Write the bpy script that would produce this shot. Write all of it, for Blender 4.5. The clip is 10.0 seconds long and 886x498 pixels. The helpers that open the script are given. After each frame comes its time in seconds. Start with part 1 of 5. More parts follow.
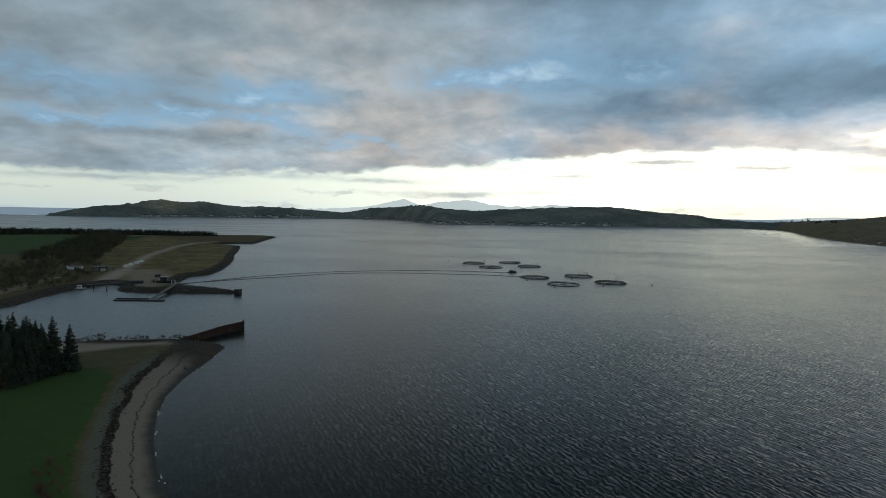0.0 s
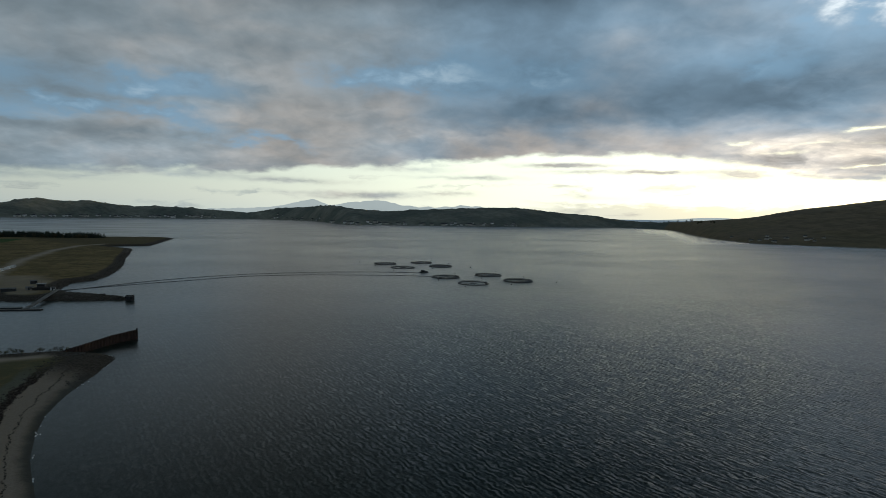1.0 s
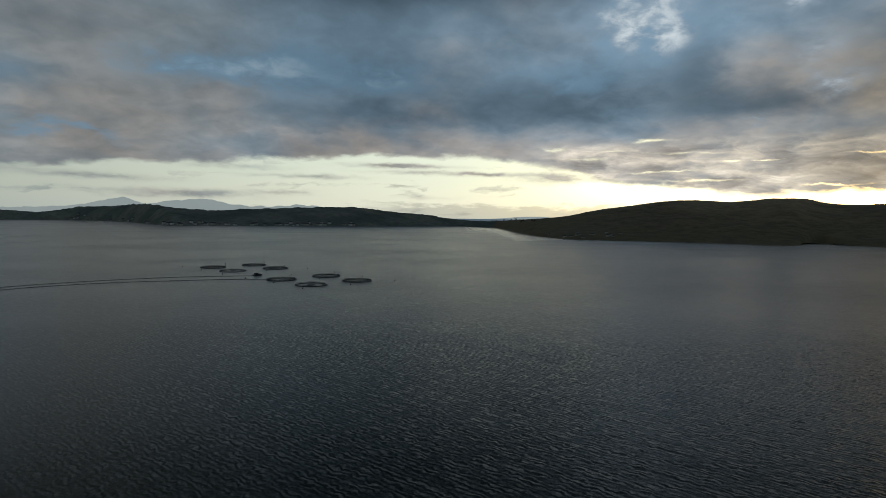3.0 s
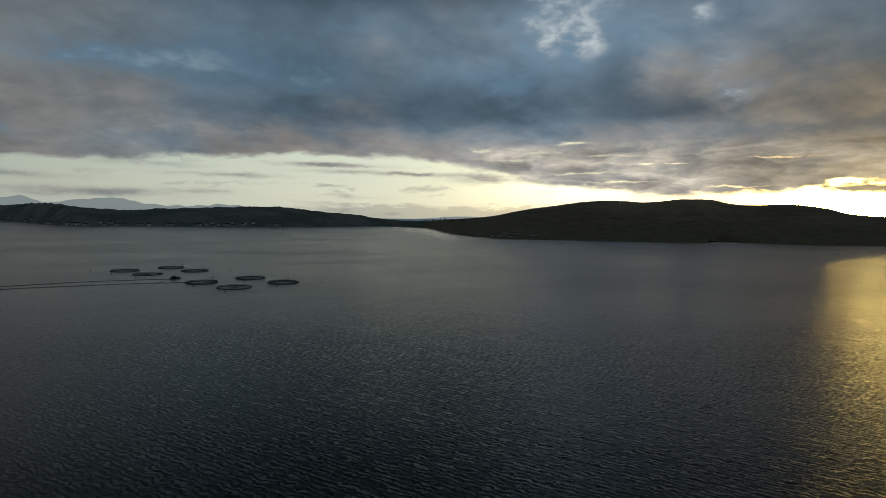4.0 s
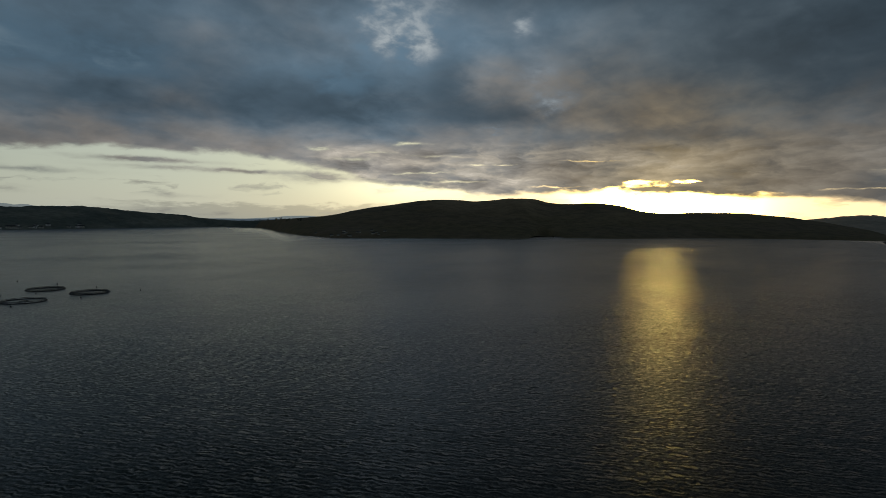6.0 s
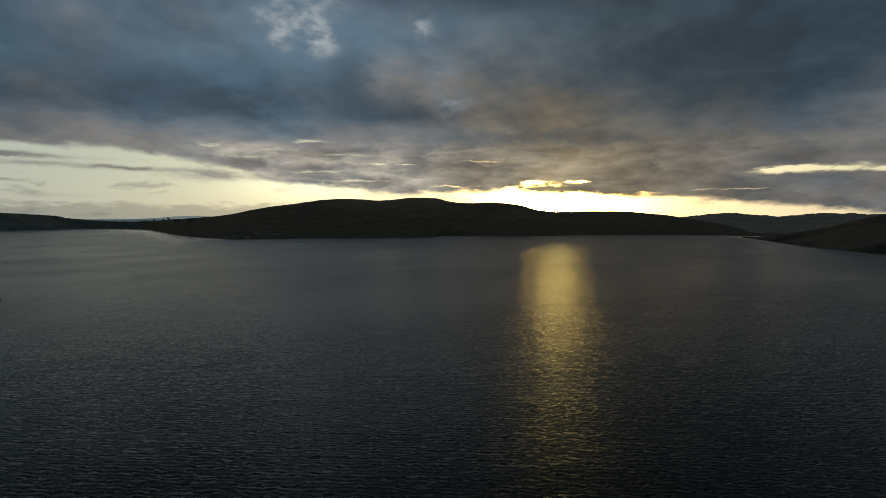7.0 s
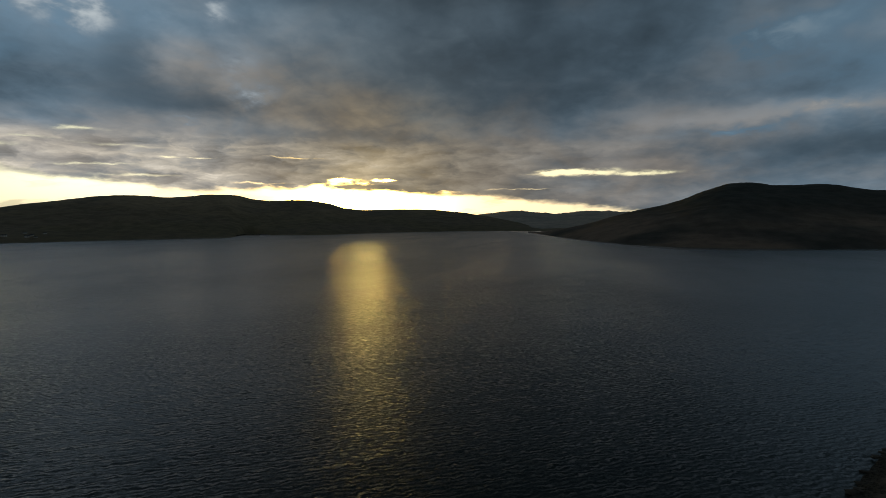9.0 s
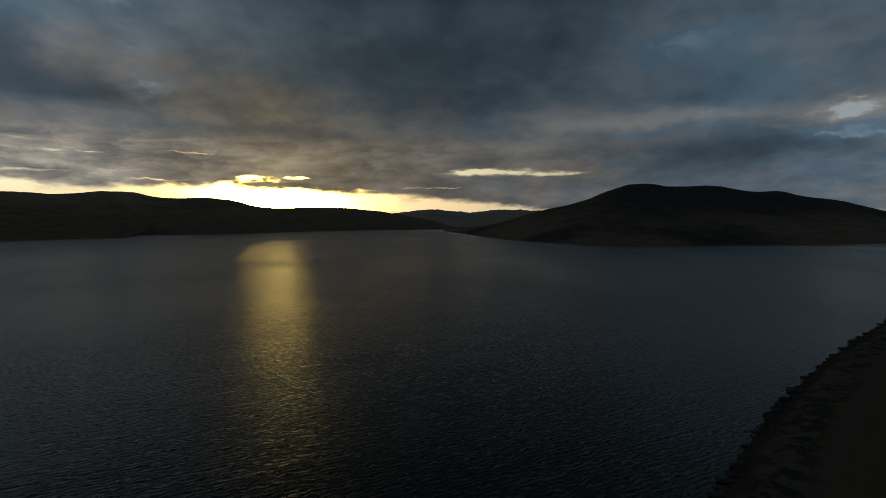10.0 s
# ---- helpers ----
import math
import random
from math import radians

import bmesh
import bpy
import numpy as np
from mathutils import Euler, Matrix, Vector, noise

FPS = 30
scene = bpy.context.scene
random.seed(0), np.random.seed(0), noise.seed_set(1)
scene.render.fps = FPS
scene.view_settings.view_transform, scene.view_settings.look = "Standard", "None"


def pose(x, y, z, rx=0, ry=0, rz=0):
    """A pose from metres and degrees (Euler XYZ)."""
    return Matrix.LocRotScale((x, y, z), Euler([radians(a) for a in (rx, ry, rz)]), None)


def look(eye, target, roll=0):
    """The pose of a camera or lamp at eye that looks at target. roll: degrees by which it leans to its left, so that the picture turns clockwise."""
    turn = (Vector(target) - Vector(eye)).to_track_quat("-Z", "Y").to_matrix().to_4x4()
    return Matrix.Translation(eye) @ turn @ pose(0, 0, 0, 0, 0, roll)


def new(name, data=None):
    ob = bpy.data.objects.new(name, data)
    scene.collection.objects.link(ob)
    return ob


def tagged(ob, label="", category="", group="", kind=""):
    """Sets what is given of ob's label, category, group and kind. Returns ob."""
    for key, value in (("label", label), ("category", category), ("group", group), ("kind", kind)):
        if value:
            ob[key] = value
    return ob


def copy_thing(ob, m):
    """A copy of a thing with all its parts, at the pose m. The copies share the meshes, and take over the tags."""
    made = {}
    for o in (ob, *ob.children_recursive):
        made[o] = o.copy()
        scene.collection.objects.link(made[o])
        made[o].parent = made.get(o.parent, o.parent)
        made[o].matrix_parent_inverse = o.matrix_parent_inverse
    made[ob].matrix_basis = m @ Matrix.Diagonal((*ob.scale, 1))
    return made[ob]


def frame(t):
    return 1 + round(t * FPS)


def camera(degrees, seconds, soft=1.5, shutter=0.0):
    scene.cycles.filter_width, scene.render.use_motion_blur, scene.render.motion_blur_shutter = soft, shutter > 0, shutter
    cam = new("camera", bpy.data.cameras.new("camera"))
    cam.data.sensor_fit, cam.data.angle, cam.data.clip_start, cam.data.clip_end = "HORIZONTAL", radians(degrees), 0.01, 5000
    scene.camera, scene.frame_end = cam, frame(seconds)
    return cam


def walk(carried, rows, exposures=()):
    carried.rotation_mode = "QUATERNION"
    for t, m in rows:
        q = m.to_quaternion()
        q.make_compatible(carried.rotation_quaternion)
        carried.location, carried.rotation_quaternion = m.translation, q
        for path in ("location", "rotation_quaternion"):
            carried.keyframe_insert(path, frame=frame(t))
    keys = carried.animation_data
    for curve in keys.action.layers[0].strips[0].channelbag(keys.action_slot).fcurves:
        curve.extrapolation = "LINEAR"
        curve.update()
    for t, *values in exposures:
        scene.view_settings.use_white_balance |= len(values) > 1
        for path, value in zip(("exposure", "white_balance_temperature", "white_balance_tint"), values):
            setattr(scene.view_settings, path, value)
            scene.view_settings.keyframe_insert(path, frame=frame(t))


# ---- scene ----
cam = camera(78.39, 10.0, soft=0.85)
EYE = (0.0, 0.0, 52.0)
walk(cam, [
    (0.0, pose(*EYE, 86.35, -0.98, 3.62)),
    (0.5, pose(*EYE, 86.46, -1.04, -1.10)),
    (1.0, pose(*EYE, 86.55, -1.04, -5.70)),
    (1.5, pose(*EYE, 86.63, -1.10, -9.82)),
    (2.0, pose(*EYE, 86.72, -1.14, -14.05)),
    (2.5, pose(*EYE, 86.75, -0.98, -18.54)),
    (4.0, pose(*EYE, 86.86, -0.79, -30.09)),
    (4.5, pose(*EYE, 86.91, -0.75, -33.93)),
    (5.0, pose(*EYE, 86.92, -0.64, -38.07)),
    (5.5, pose(*EYE, 86.90, -0.49, -42.24)),
    (7.0, pose(*EYE, 86.83, 0.06, -57.02)),
    (7.5, pose(*EYE, 86.74, 0.14, -62.05)),
    (8.0, pose(*EYE, 86.69, 0.18, -67.01)),
    (8.5, pose(*EYE, 86.63, 0.19, -72.15)),
    (9.0, pose(*EYE, 86.55, 0.35, -77.01)),
    (9.5, pose(*EYE, 86.51, 0.32, -81.75)),
    (10.0, pose(*EYE, 86.36, 0.30, -85.84)),
], exposures=[(0.0, 1.20), (1.0, 0.78), (2.5, 0.36), (4.0, -0.05), (5.5, -0.38), (7.0, -0.5), (7.5, -0.55), (8.0, -0.36), (8.5, -0.2), (9.0, -0.17), (9.5, -0.55), (10.0, -0.9)])

SUN_AZ, SUN_EL = 68.8, 2.0


# ---- node helpers ----
class Tree:
    """Short ways to make nodes in one node tree."""

    def __init__(self, tree):
        self.t = tree

    def node(self, kind, **sets):
        n = self.t.nodes.new(kind)
        for k, v in sets.items():
            if k == "operation":
                n.operation = v
            elif k == "data_type":
                n.data_type = v
            elif k == "blend_type":
                n.blend_type = v
            elif k == "attribute_name":
                n.attribute_name = v
            elif k == "noise_dimensions":
                n.noise_dimensions = v
        return n

    def plug(self, socket, value):
        if isinstance(value, bpy.types.NodeSocket):
            self.t.links.new(value, socket)
        elif value is not None:
            socket.default_value = value

    def m(self, op, a, b=None, c=None):
        n = self.node("ShaderNodeMath", operation=op)
        for s, v in zip(n.inputs, (a, b, c)):
            self.plug(s, v)
        return n.outputs[0]

    def v(self, op, a, b=None):
        n = self.node("ShaderNodeVectorMath", operation=op)
        self.plug(n.inputs[0], a)
        if op == "SCALE":
            self.plug(n.inputs["Scale"], b)
        else:
            self.plug(n.inputs[1], b)
        return n.outputs["Value"] if op in ("DOT_PRODUCT", "LENGTH", "DISTANCE") else n.outputs[0]

    def xyz(self, x, y, z):
        n = self.node("ShaderNodeCombineXYZ")
        for s, v in zip(n.inputs, (x, y, z)):
            self.plug(s, v)
        return n.outputs[0]

    def split(self, vec):
        n = self.node("ShaderNodeSeparateXYZ")
        self.plug(n.inputs[0], vec)
        return n.outputs

    def noise(self, vec, scale, detail=4.0, rough=0.55, warp=0.0):
        n = self.node("ShaderNodeTexNoise")
        self.plug(n.inputs["Vector"], vec)
        self.plug(n.inputs["Scale"], scale)
        n.inputs["Detail"].default_value = detail
        n.inputs["Roughness"].default_value = rough
        n.inputs["Distortion"].default_value = warp
        return n.outputs[0], n.outputs[1]

    def step(self, x, lo, hi, a=0.0, b=1.0):
        n = self.node("ShaderNodeMapRange")
        n.interpolation_type = "SMOOTHSTEP"
        for s, v in zip(n.inputs, (x, lo, hi, a, b)):
            self.plug(s, v)
        return n.outputs[0]

    def mix(self, f, a, b, how="MIX"):
        n = self.node("ShaderNodeMix", data_type="RGBA", blend_type=how)
        self.plug(n.inputs[0], f)
        for s, v in ((n.inputs[6], a), (n.inputs[7], b)):
            self.plug(s, (*v, 1.0) if isinstance(v, tuple) and len(v) == 3 else v)
        return n.outputs[2]

    def ramp(self, x, stops):
        n = self.node("ShaderNodeValToRGB")
        self.plug(n.inputs[0], x)
        el = n.color_ramp.elements
        while len(el) < len(stops):
            el.new(0.5)
        for e, (p, c) in zip(el, stops):
            e.position = p
            e.color = (c, c, c, 1.0) if isinstance(c, float) else (*c, 1.0)
        return n.outputs[0]

    def attr(self, name):
        return self.node("ShaderNodeAttribute", attribute_name=name).outputs["Fac"]


# ---- world: evening sky under a broken deck of cloud ----
def build_world():
    world = bpy.data.worlds.new("evening_sky")
    scene.world = world
    world.use_nodes = True
    k = Tree(world.node_tree)
    world.node_tree.nodes.clear()
    way = k.node("ShaderNodeTexCoord").outputs["Generated"]
    x, y, z = k.split(way)
    az = k.m("MULTIPLY", k.m("ARCTAN2", x, y), 57.29578)
    el = k.m("MULTIPLY", k.m("ARCSINE", k.m("MINIMUM", k.m("MAXIMUM", z, -1.0), 1.0)), 57.29578)
    zz = k.m("ADD", k.m("MAXIMUM", z, 0.0), 0.32)
    deck = k.xyz(k.m("DIVIDE", x, zz), k.m("DIVIDE", y, zz), 0.0)
    turn = k.m("DIVIDE", k.m("ADD", az, 60.0), 200.0)

    def round_about(first, step, values):
        """A smooth value by bearing, from one every few degrees."""
        r = k.ramp(turn, [((first + step * i + 60.0) / 200.0, float(v)) for i, v in enumerate(values)])
        r.node.color_ramp.interpolation = "B_SPLINE"
        return r

    def layered(rows):
        """A value by bearing and height, from rows at 6.5, 11 and 17 degrees."""
        low, mid_row, top = [round_about(-42.0, 12.0, r) for r in rows]
        f, g = k.step(el, 6.0, 11.5), k.step(el, 10.5, 17.5)
        lerp = lambda a, b, t: k.m("ADD", a, k.m("MULTIPLY", k.m("SUBTRACT", b, a), t))
        return lerp(lerp(low, mid_row, f), top, g)

    big, _ = k.noise(deck, 1.5, 3.0, 0.5, 0.3)
    hue, _ = k.noise(k.v("ADD", deck, (3.7, 5.2, 0.0)), 2.2, 4.0, 0.55, 0.3)
    mid, mid_c = k.noise(k.v("ADD", deck, (7.3, 2.1, 0.0)), 4.0, 4.0, 0.47, 0.25)
    fine, fine_c = k.noise(k.v("ADD", deck, (1.3, 9.1, 0.0)), 13.0, 5.0, 0.55, 0.3)
    half = (0.5, 0.5, 0.5)
    warp = k.v("ADD", k.v("SUBTRACT", mid_c, half), k.v("SCALE", k.v("SUBTRACT", fine_c, half), 0.5))
    bx, by, _ = k.split(warp)
    waz = k.m("ADD", az, k.m("MULTIPLY", bx, 12.0))
    wel = k.m("ADD", el, k.m("MULTIPLY", by, 4.0))

    def spots(rows, wide_az, wide_el):
        total = None
        for a, e, wa, we, amount in rows:
            da = k.m("MULTIPLY", k.m("SUBTRACT", wide_az, a), 1.0 / wa)
            de = k.m("MULTIPLY", k.m("SUBTRACT", wide_el, e), 1.0 / we)
            r = k.m("MULTIPLY_ADD", da, da, k.m("MULTIPLY", de, de))
            g = k.m("MULTIPLY", k.m("POWER", 2.71828, k.m("MULTIPLY", r, -1.0)), amount)
            total = g if total is None else k.m("ADD", total, g)
        return total

    # thin places in the deck, where the blue shows through: bearing, height, half widths, strength
    blue_spots = spots((
        (-37.0, 11.0, 10.0, 1.8, 0.55), (-21.0, 11.4, 5.0, 1.4, 0.65), (-28.0, 8.9, 5.0, 0.6, 0.55), (-20.0, 8.4, 3.5, 0.8, 0.6), (-36.0, 8.0, 6.0, 0.5, 0.55),
        (-12.0, 7.1, 5.0, 0.6, 0.45), (6.5, 14.4, 6.0, 2.0, 0.75), (-2.0, 13.9, 5.0, 1.4, 0.5), (17.5, 14.1, 5.0, 2.0, 0.6), (36.5, 13.0, 3.0, 1.5, 0.5), (43.0, 18.0, 7.0, 3.6, 0.45),
        (111.0, 15.6, 4.5, 1.8, 0.8), (114.0, 12.4, 7.0, 2.0, 0.4), (105.5, 7.8, 5.0, 0.5, 0.5), (123.0, 7.0, 4.0, 0.5, 0.9),
    ), waz, wel)
    # ragged openings right through the deck
    clump, clump_c = k.noise(k.v("ADD", deck, (4.4, 6.6, 0.0)), 12.0, 4.0, 0.55, 0.2)
    cx, cy, _ = k.split(k.v("SUBTRACT", clump_c, half))
    caz = k.m("ADD", k.m("ADD", az, k.m("MULTIPLY", cx, 2.0)), k.m("MULTIPLY", bx, 5.0))
    cel = k.m("ADD", k.m("ADD", el, k.m("MULTIPLY", cy, 1.7)), k.m("MULTIPLY", by, 3.0))
    torn = spots((
        (41.5, 19.6, 5.4, 3.6, 0.50), (44.6, 17.4, 3.4, 2.0, 0.48), (39.5, 17.6, 3.0, 1.8, 0.22), (42.5, 23.0, 5.0, 2.5, 0.35), (55.0, 19.2, 1.8, 1.6, 0.62),
        (57.2, 14.8, 2.6, 3.0, 0.42), (59.0, 12.0, 1.8, 1.0, 0.48), (52.2, 9.2, 1.6, 0.25, 0.5), (122.9, 8.8, 3.0, 0.8, 1.10), (112.5, 9.0, 6.5, 0.6, 0.42), (119.0, 8.0, 4.0, 0.25, 0.35), (48.5, 20.5, 4.0, 2.0, 0.25),
    ), caz, cel)
    torn = k.m("MULTIPLY", torn, k.step(clump, 0.28, 0.70, 0.45, 1.35))

    # brightness and warmth of the deck, every twelve degrees of bearing
    light = layered((
        (0.155, 0.175, 0.195, 0.205, 0.210, 0.205, 0.310, 0.390, 0.330, 0.200, 0.160, 0.170, 0.215, 0.150, 0.270),
        (0.145, 0.150, 0.172, 0.190, 0.160, 0.130, 0.140, 0.155, 0.165, 0.135, 0.102, 0.090, 0.118, 0.155, 0.180),
        (0.130, 0.145, 0.165, 0.170, 0.155, 0.140, 0.210, 0.260, 0.215, 0.138, 0.095, 0.080, 0.110, 0.185, 0.180)))
    warmth = layered((
        (0.20, 0.30, 0.42, 0.55, 0.62, 0.75, 0.72, 0.68, 0.70, 0.80, 0.78, 0.70, 0.60, 0.30, 0.50),
        (0.10, 0.15, 0.45, 0.60, 0.35, 0.30, 0.20, 0.25, 0.45, 0.68, 0.45, 0.25, 0.30, 0.15, 0.45),
        (0.15, 0.25, 0.45, 0.42, 0.20, 0.10, 0.30, 0.28, 0.42, 0.20, 0.10, 0.05, 0.10, 0.25, 0.30)))
    # denser and lighter masses of the deck
    mass = spots((
        (36.0, 11.6, 6.0, 1.8, -0.7), (26.0, 10.0, 9.0, 1.6, -0.45), (13.0, 10.8, 6.0, 1.6, -0.4), (54.0, 11.2, 5.0, 1.2, -0.6), (66.0, 8.2, 7.0, 0.8, -0.45),
        (76.0, 16.0, 6.0, 2.5, -0.4), (90.0, 15.0, 9.0, 3.0, -0.4), (100.0, 6.0, 6.0, 0.6, -0.3),
        (-12.5, 12.9, 5.0, 1.3, 0.5), (-14.5, 9.6, 4.0, 0.9, 0.35), (8.0, 8.6, 6.0, 0.7, 0.4), (24.0, 8.6, 8.0, 1.0, 0.25),
    ), waz, wel)
    bands = spots((
        (108.0, 9.1, 10.0, 0.8, 1.5), (97.0, 10.1, 5.0, 0.6, 0.6), (122.9, 8.7, 3.0, 0.7, 1.3), (115.0, 5.7, 9.0, 1.3, -1.3), (57.6, 14.8, 1.3, 2.0, 0.7), (59.0, 12.0, 1.1, 0.7, 0.7),
        (47.8, 14.0, 2.8, 3.2, -0.9), (88.0, 12.5, 9.0, 1.4, -0.4), (53.0, 10.4, 6.0, 0.7, -0.5), (-30.0, 7.0, 12.0, 0.6, -0.4), (-25.0, 10.0, 8.0, 0.6, -0.35), (62.0, 17.0, 3.0, 3.0, 0.35),
        (-34.0, 8.1, 7.0, 0.35, 0.7), (-20.0, 5.6, 9.0, 0.5, 0.4),
    ), k.m("ADD", az, k.m("MULTIPLY", bx, 5.0)), k.m("ADD", el, k.m("MULTIPLY", by, 1.6)))
    mass = k.m("ADD", mass, bands)

    # closeness to the sun
    s_az, s_el = radians(SUN_AZ), radians(SUN_EL)
    sun_way = (math.sin(s_az) * math.cos(s_el), math.cos(s_az) * math.cos(s_el), math.sin(s_el))
    off = k.m("MULTIPLY", k.m("ARCCOSINE", k.m("MINIMUM", k.v("DOT_PRODUCT", way, sun_way), 1.0)), 57.29578)
    near = k.m("POWER", 2.71828, k.m("MULTIPLY", off, -1.0 / 6.0))
    wide = k.m("POWER", 2.71828, k.m("MULTIPLY", off, -1.0 / 30.0))

    sky = k.node("ShaderNodeTexSky")
    sky.sky_type = "NISHITA"
    sky.sun_disc = False
    sky.sun_elevation, sky.sun_rotation = s_el, s_az
    air = k.v("SCALE", sky.outputs[0], 0.05)

    # the deck: slate blue to brownish grey
    shade = k.m("ADD", k.m("MULTIPLY", k.m("SUBTRACT", big, 0.5), 0.5), k.m("MULTIPLY", k.m("SUBTRACT", mid, 0.5), 0.85))
    shade = k.m("ADD", shade, k.m("MULTIPLY", k.m("SUBTRACT", fine, 0.5), 0.42))
    shade = k.m("ADD", shade, k.m("MULTIPLY", mass, 0.42))
    level = k.m("MULTIPLY", light, k.m("POWER", 2.0, k.m("MULTIPLY", shade, 1.8)))
    # lit edges between the low layers towards the west
    streak, _ = k.noise(k.xyz(k.m("MULTIPLY", k.m("ADD", az, k.m("MULTIPLY", bx, 6.0)), 0.19), k.m("MULTIPLY", k.m("ADD", el, k.m("MULTIPLY", by, 1.0)), 0.80), 3.0), 1.0, 6.0, 0.55, 0.15)
    layers = k.m("MULTIPLY", k.m("MULTIPLY", k.step(az, 28.0, 38.0), k.step(az, 110.0, 62.0)), k.step(el, 8.6, 6.6))
    level = k.m("MULTIPLY", level, k.m("POWER", 2.0, k.m("MULTIPLY", k.m("MULTIPLY", k.m("SUBTRACT", streak, 0.47), layers), 4.8)))
    cool = k.mix(k.step(az, -8.0, 14.0), (0.78, 1.01, 1.17), (0.66, 1.02, 1.36))
    tint = k.mix(k.step(k.m("ADD", k.m("ADD", warmth, k.m("MULTIPLY", k.m("SUBTRACT", hue, 0.5), 1.0)), k.m("MULTIPLY", shade, 0.55)), 0.10, 0.95),
                 cool, (1.10, 0.99, 0.88))
    # sky above the view dimmed by bearing, added to darken the near water
    overhead_dim = round_about(-60.0, 20.0, (0.40, 0.23, 0.15, 0.105, 0.11, 0.22, 0.30, 0.24, 0.26, 0.30, 0.32))
    high = k.step(el, 18.5, 25.0)
    level = k.m("MULTIPLY", level, k.m("ADD", k.m("MULTIPLY", high, overhead_dim), k.m("SUBTRACT", 1.0, high)))
    tint = k.mix(k.m("MULTIPLY", layers, k.step(streak, 0.42, 0.60, 0.3, 0.9)), tint, (1.10, 0.99, 0.82))
    cloud = k.v("SCALE", tint, level)
    cloud = k.v("ADD", cloud, k.v("SCALE", (0.38, 0.25, 0.05), k.m("MULTIPLY", near, k.step(shade, -0.25, 0.30, 0.4, 1.3))))
    thin = k.m("MULTIPLY", blue_spots, k.m("ADD", 0.35, k.m("MULTIPLY", fine, 1.3)))
    cloud = k.mix(k.step(k.m("ADD", thin, k.m("MULTIPLY", shade, 0.5)), -0.05, 0.80), cloud, k.v("SCALE", k.mix(k.step(thin, 0.40, 1.10), (0.58, 1.06, 1.52), (1.30, 1.75, 2.1)), light))
    cloud = k.mix(k.step(torn, 0.0, 1.0), cloud, k.mix(k.step(torn, 0.3, 1.1), k.mix(k.step(az, 88.0, 100.0), (0.20, 0.26, 0.32), (0.32, 0.29, 0.25)), (0.54, 0.60, 0.63)))

    # the clear strip over the horizon: its upper rim, and the layers of cloud that cross it
    rim = k.m("MULTIPLY", round_about(-48.0, 8.0, (0.32, 0.34, 0.36, 0.38, 0.42, 0.47, 0.54, 0.62, 0.65, 0.66, 0.58, 0.36, 0.30, 0.27, 0.29, 0.27, 0.23, 0.15, 0.04, 0.0, 0.0)), 10.0)
    clear = k.step(k.m("ADD", k.m("SUBTRACT", rim, el), k.m("MULTIPLY", by, 1.7)), -0.30, 0.42)
    low_az = k.m("ADD", az, k.m("MULTIPLY", cx, 5.0))
    low_el = k.m("ADD", k.m("ADD", el, k.m("MULTIPLY", cy, 0.55)), k.m("MULTIPLY", by, 0.5))
    bars = spots((
        (18.5, 5.35, 4.5, 0.22, 1.0), (24.5, 4.70, 6.5, 0.20, 1.1), (8.5, 4.1, 5.0, 0.22, 0.6), (2.0, 4.8, 4.0, 0.25, 0.5), (34.0, 4.3, 3.2, 0.5, 1.0), (39.0, 5.3, 4.5, 0.35, 0.7),
        (41.5, 4.1, 3.5, 0.35, 0.6), (-3.0, 2.1, 6.0, 0.35, 0.75), (6.0, 2.35, 2.5, 0.20, 0.5), (21.0, 2.1, 2.5, 0.2, 0.35), (-24.0, 3.6, 9.0, 0.3, 0.7), (-36.0, 2.9, 8.0, 0.3, 0.6),
        (-10.0, 3.3, 5.0, 0.25, 0.7), (79.0, 2.35, 5.0, 0.22, 0.9), (71.5, 2.95, 1.5, 0.10, 0.5), (87.0, 2.0, 4.0, 0.3, 0.5),
    ), low_az, low_el)
    clear = k.m("MULTIPLY", clear, k.m("SUBTRACT", 1.0, k.m("MINIMUM", k.m("MULTIPLY", bars, k.step(streak, 0.30, 0.60, 0.45, 1.2)), 0.9)))
    clear = k.m("MULTIPLY", clear, k.step(streak, 0.74, 0.55, 0.45, 1.0))
    # slots in the low layers that let the bright west through
    slot = spots((
        (90.6, 4.42, 4.0, 0.32, 2.0), (97.0, 4.12, 3.2, 0.18, 1.4), (66.7, 3.60, 1.5, 0.32, 1.6), (70.8, 3.75, 0.9, 0.10, 1.2), (34.2, 7.15, 1.2, 0.28, 0.75), (43.2, 7.9, 1.8, 0.26, 0.75),
        (50.0, 5.75, 1.3, 0.12, 0.9), (53.6, 5.80, 1.0, 0.10, 0.8), (37.0, 6.2, 2.6, 0.22, 0.55), (46.0, 6.6, 3.5, 0.15, 0.45), (44.5, 4.9, 3.0, 0.14, 0.65), (58.0, 3.35, 2.5, 0.10, 0.7),
        (61.5, 6.0, 3.5, 0.09, 0.35), (84.5, 2.75, 3.0, 0.10, 0.7), (48.0, 4.0, 4.0, 0.15, 0.55), (40.0, 6.9, 2.0, 0.15, 0.5),
    ), low_az, low_el)
    puff, _ = k.noise(k.xyz(k.m("MULTIPLY", az, 0.32), k.m("MULTIPLY", el, 1.5), 8.0), 1.0, 5.0, 0.6, 0.3)
    open_slot = k.step(k.m("MULTIPLY", slot, k.step(puff, 0.30, 0.65, 0.25, 1.3)), 0.05, 1.45)
    clear = k.m("MINIMUM", k.m("ADD", clear, open_slot), 1.0)

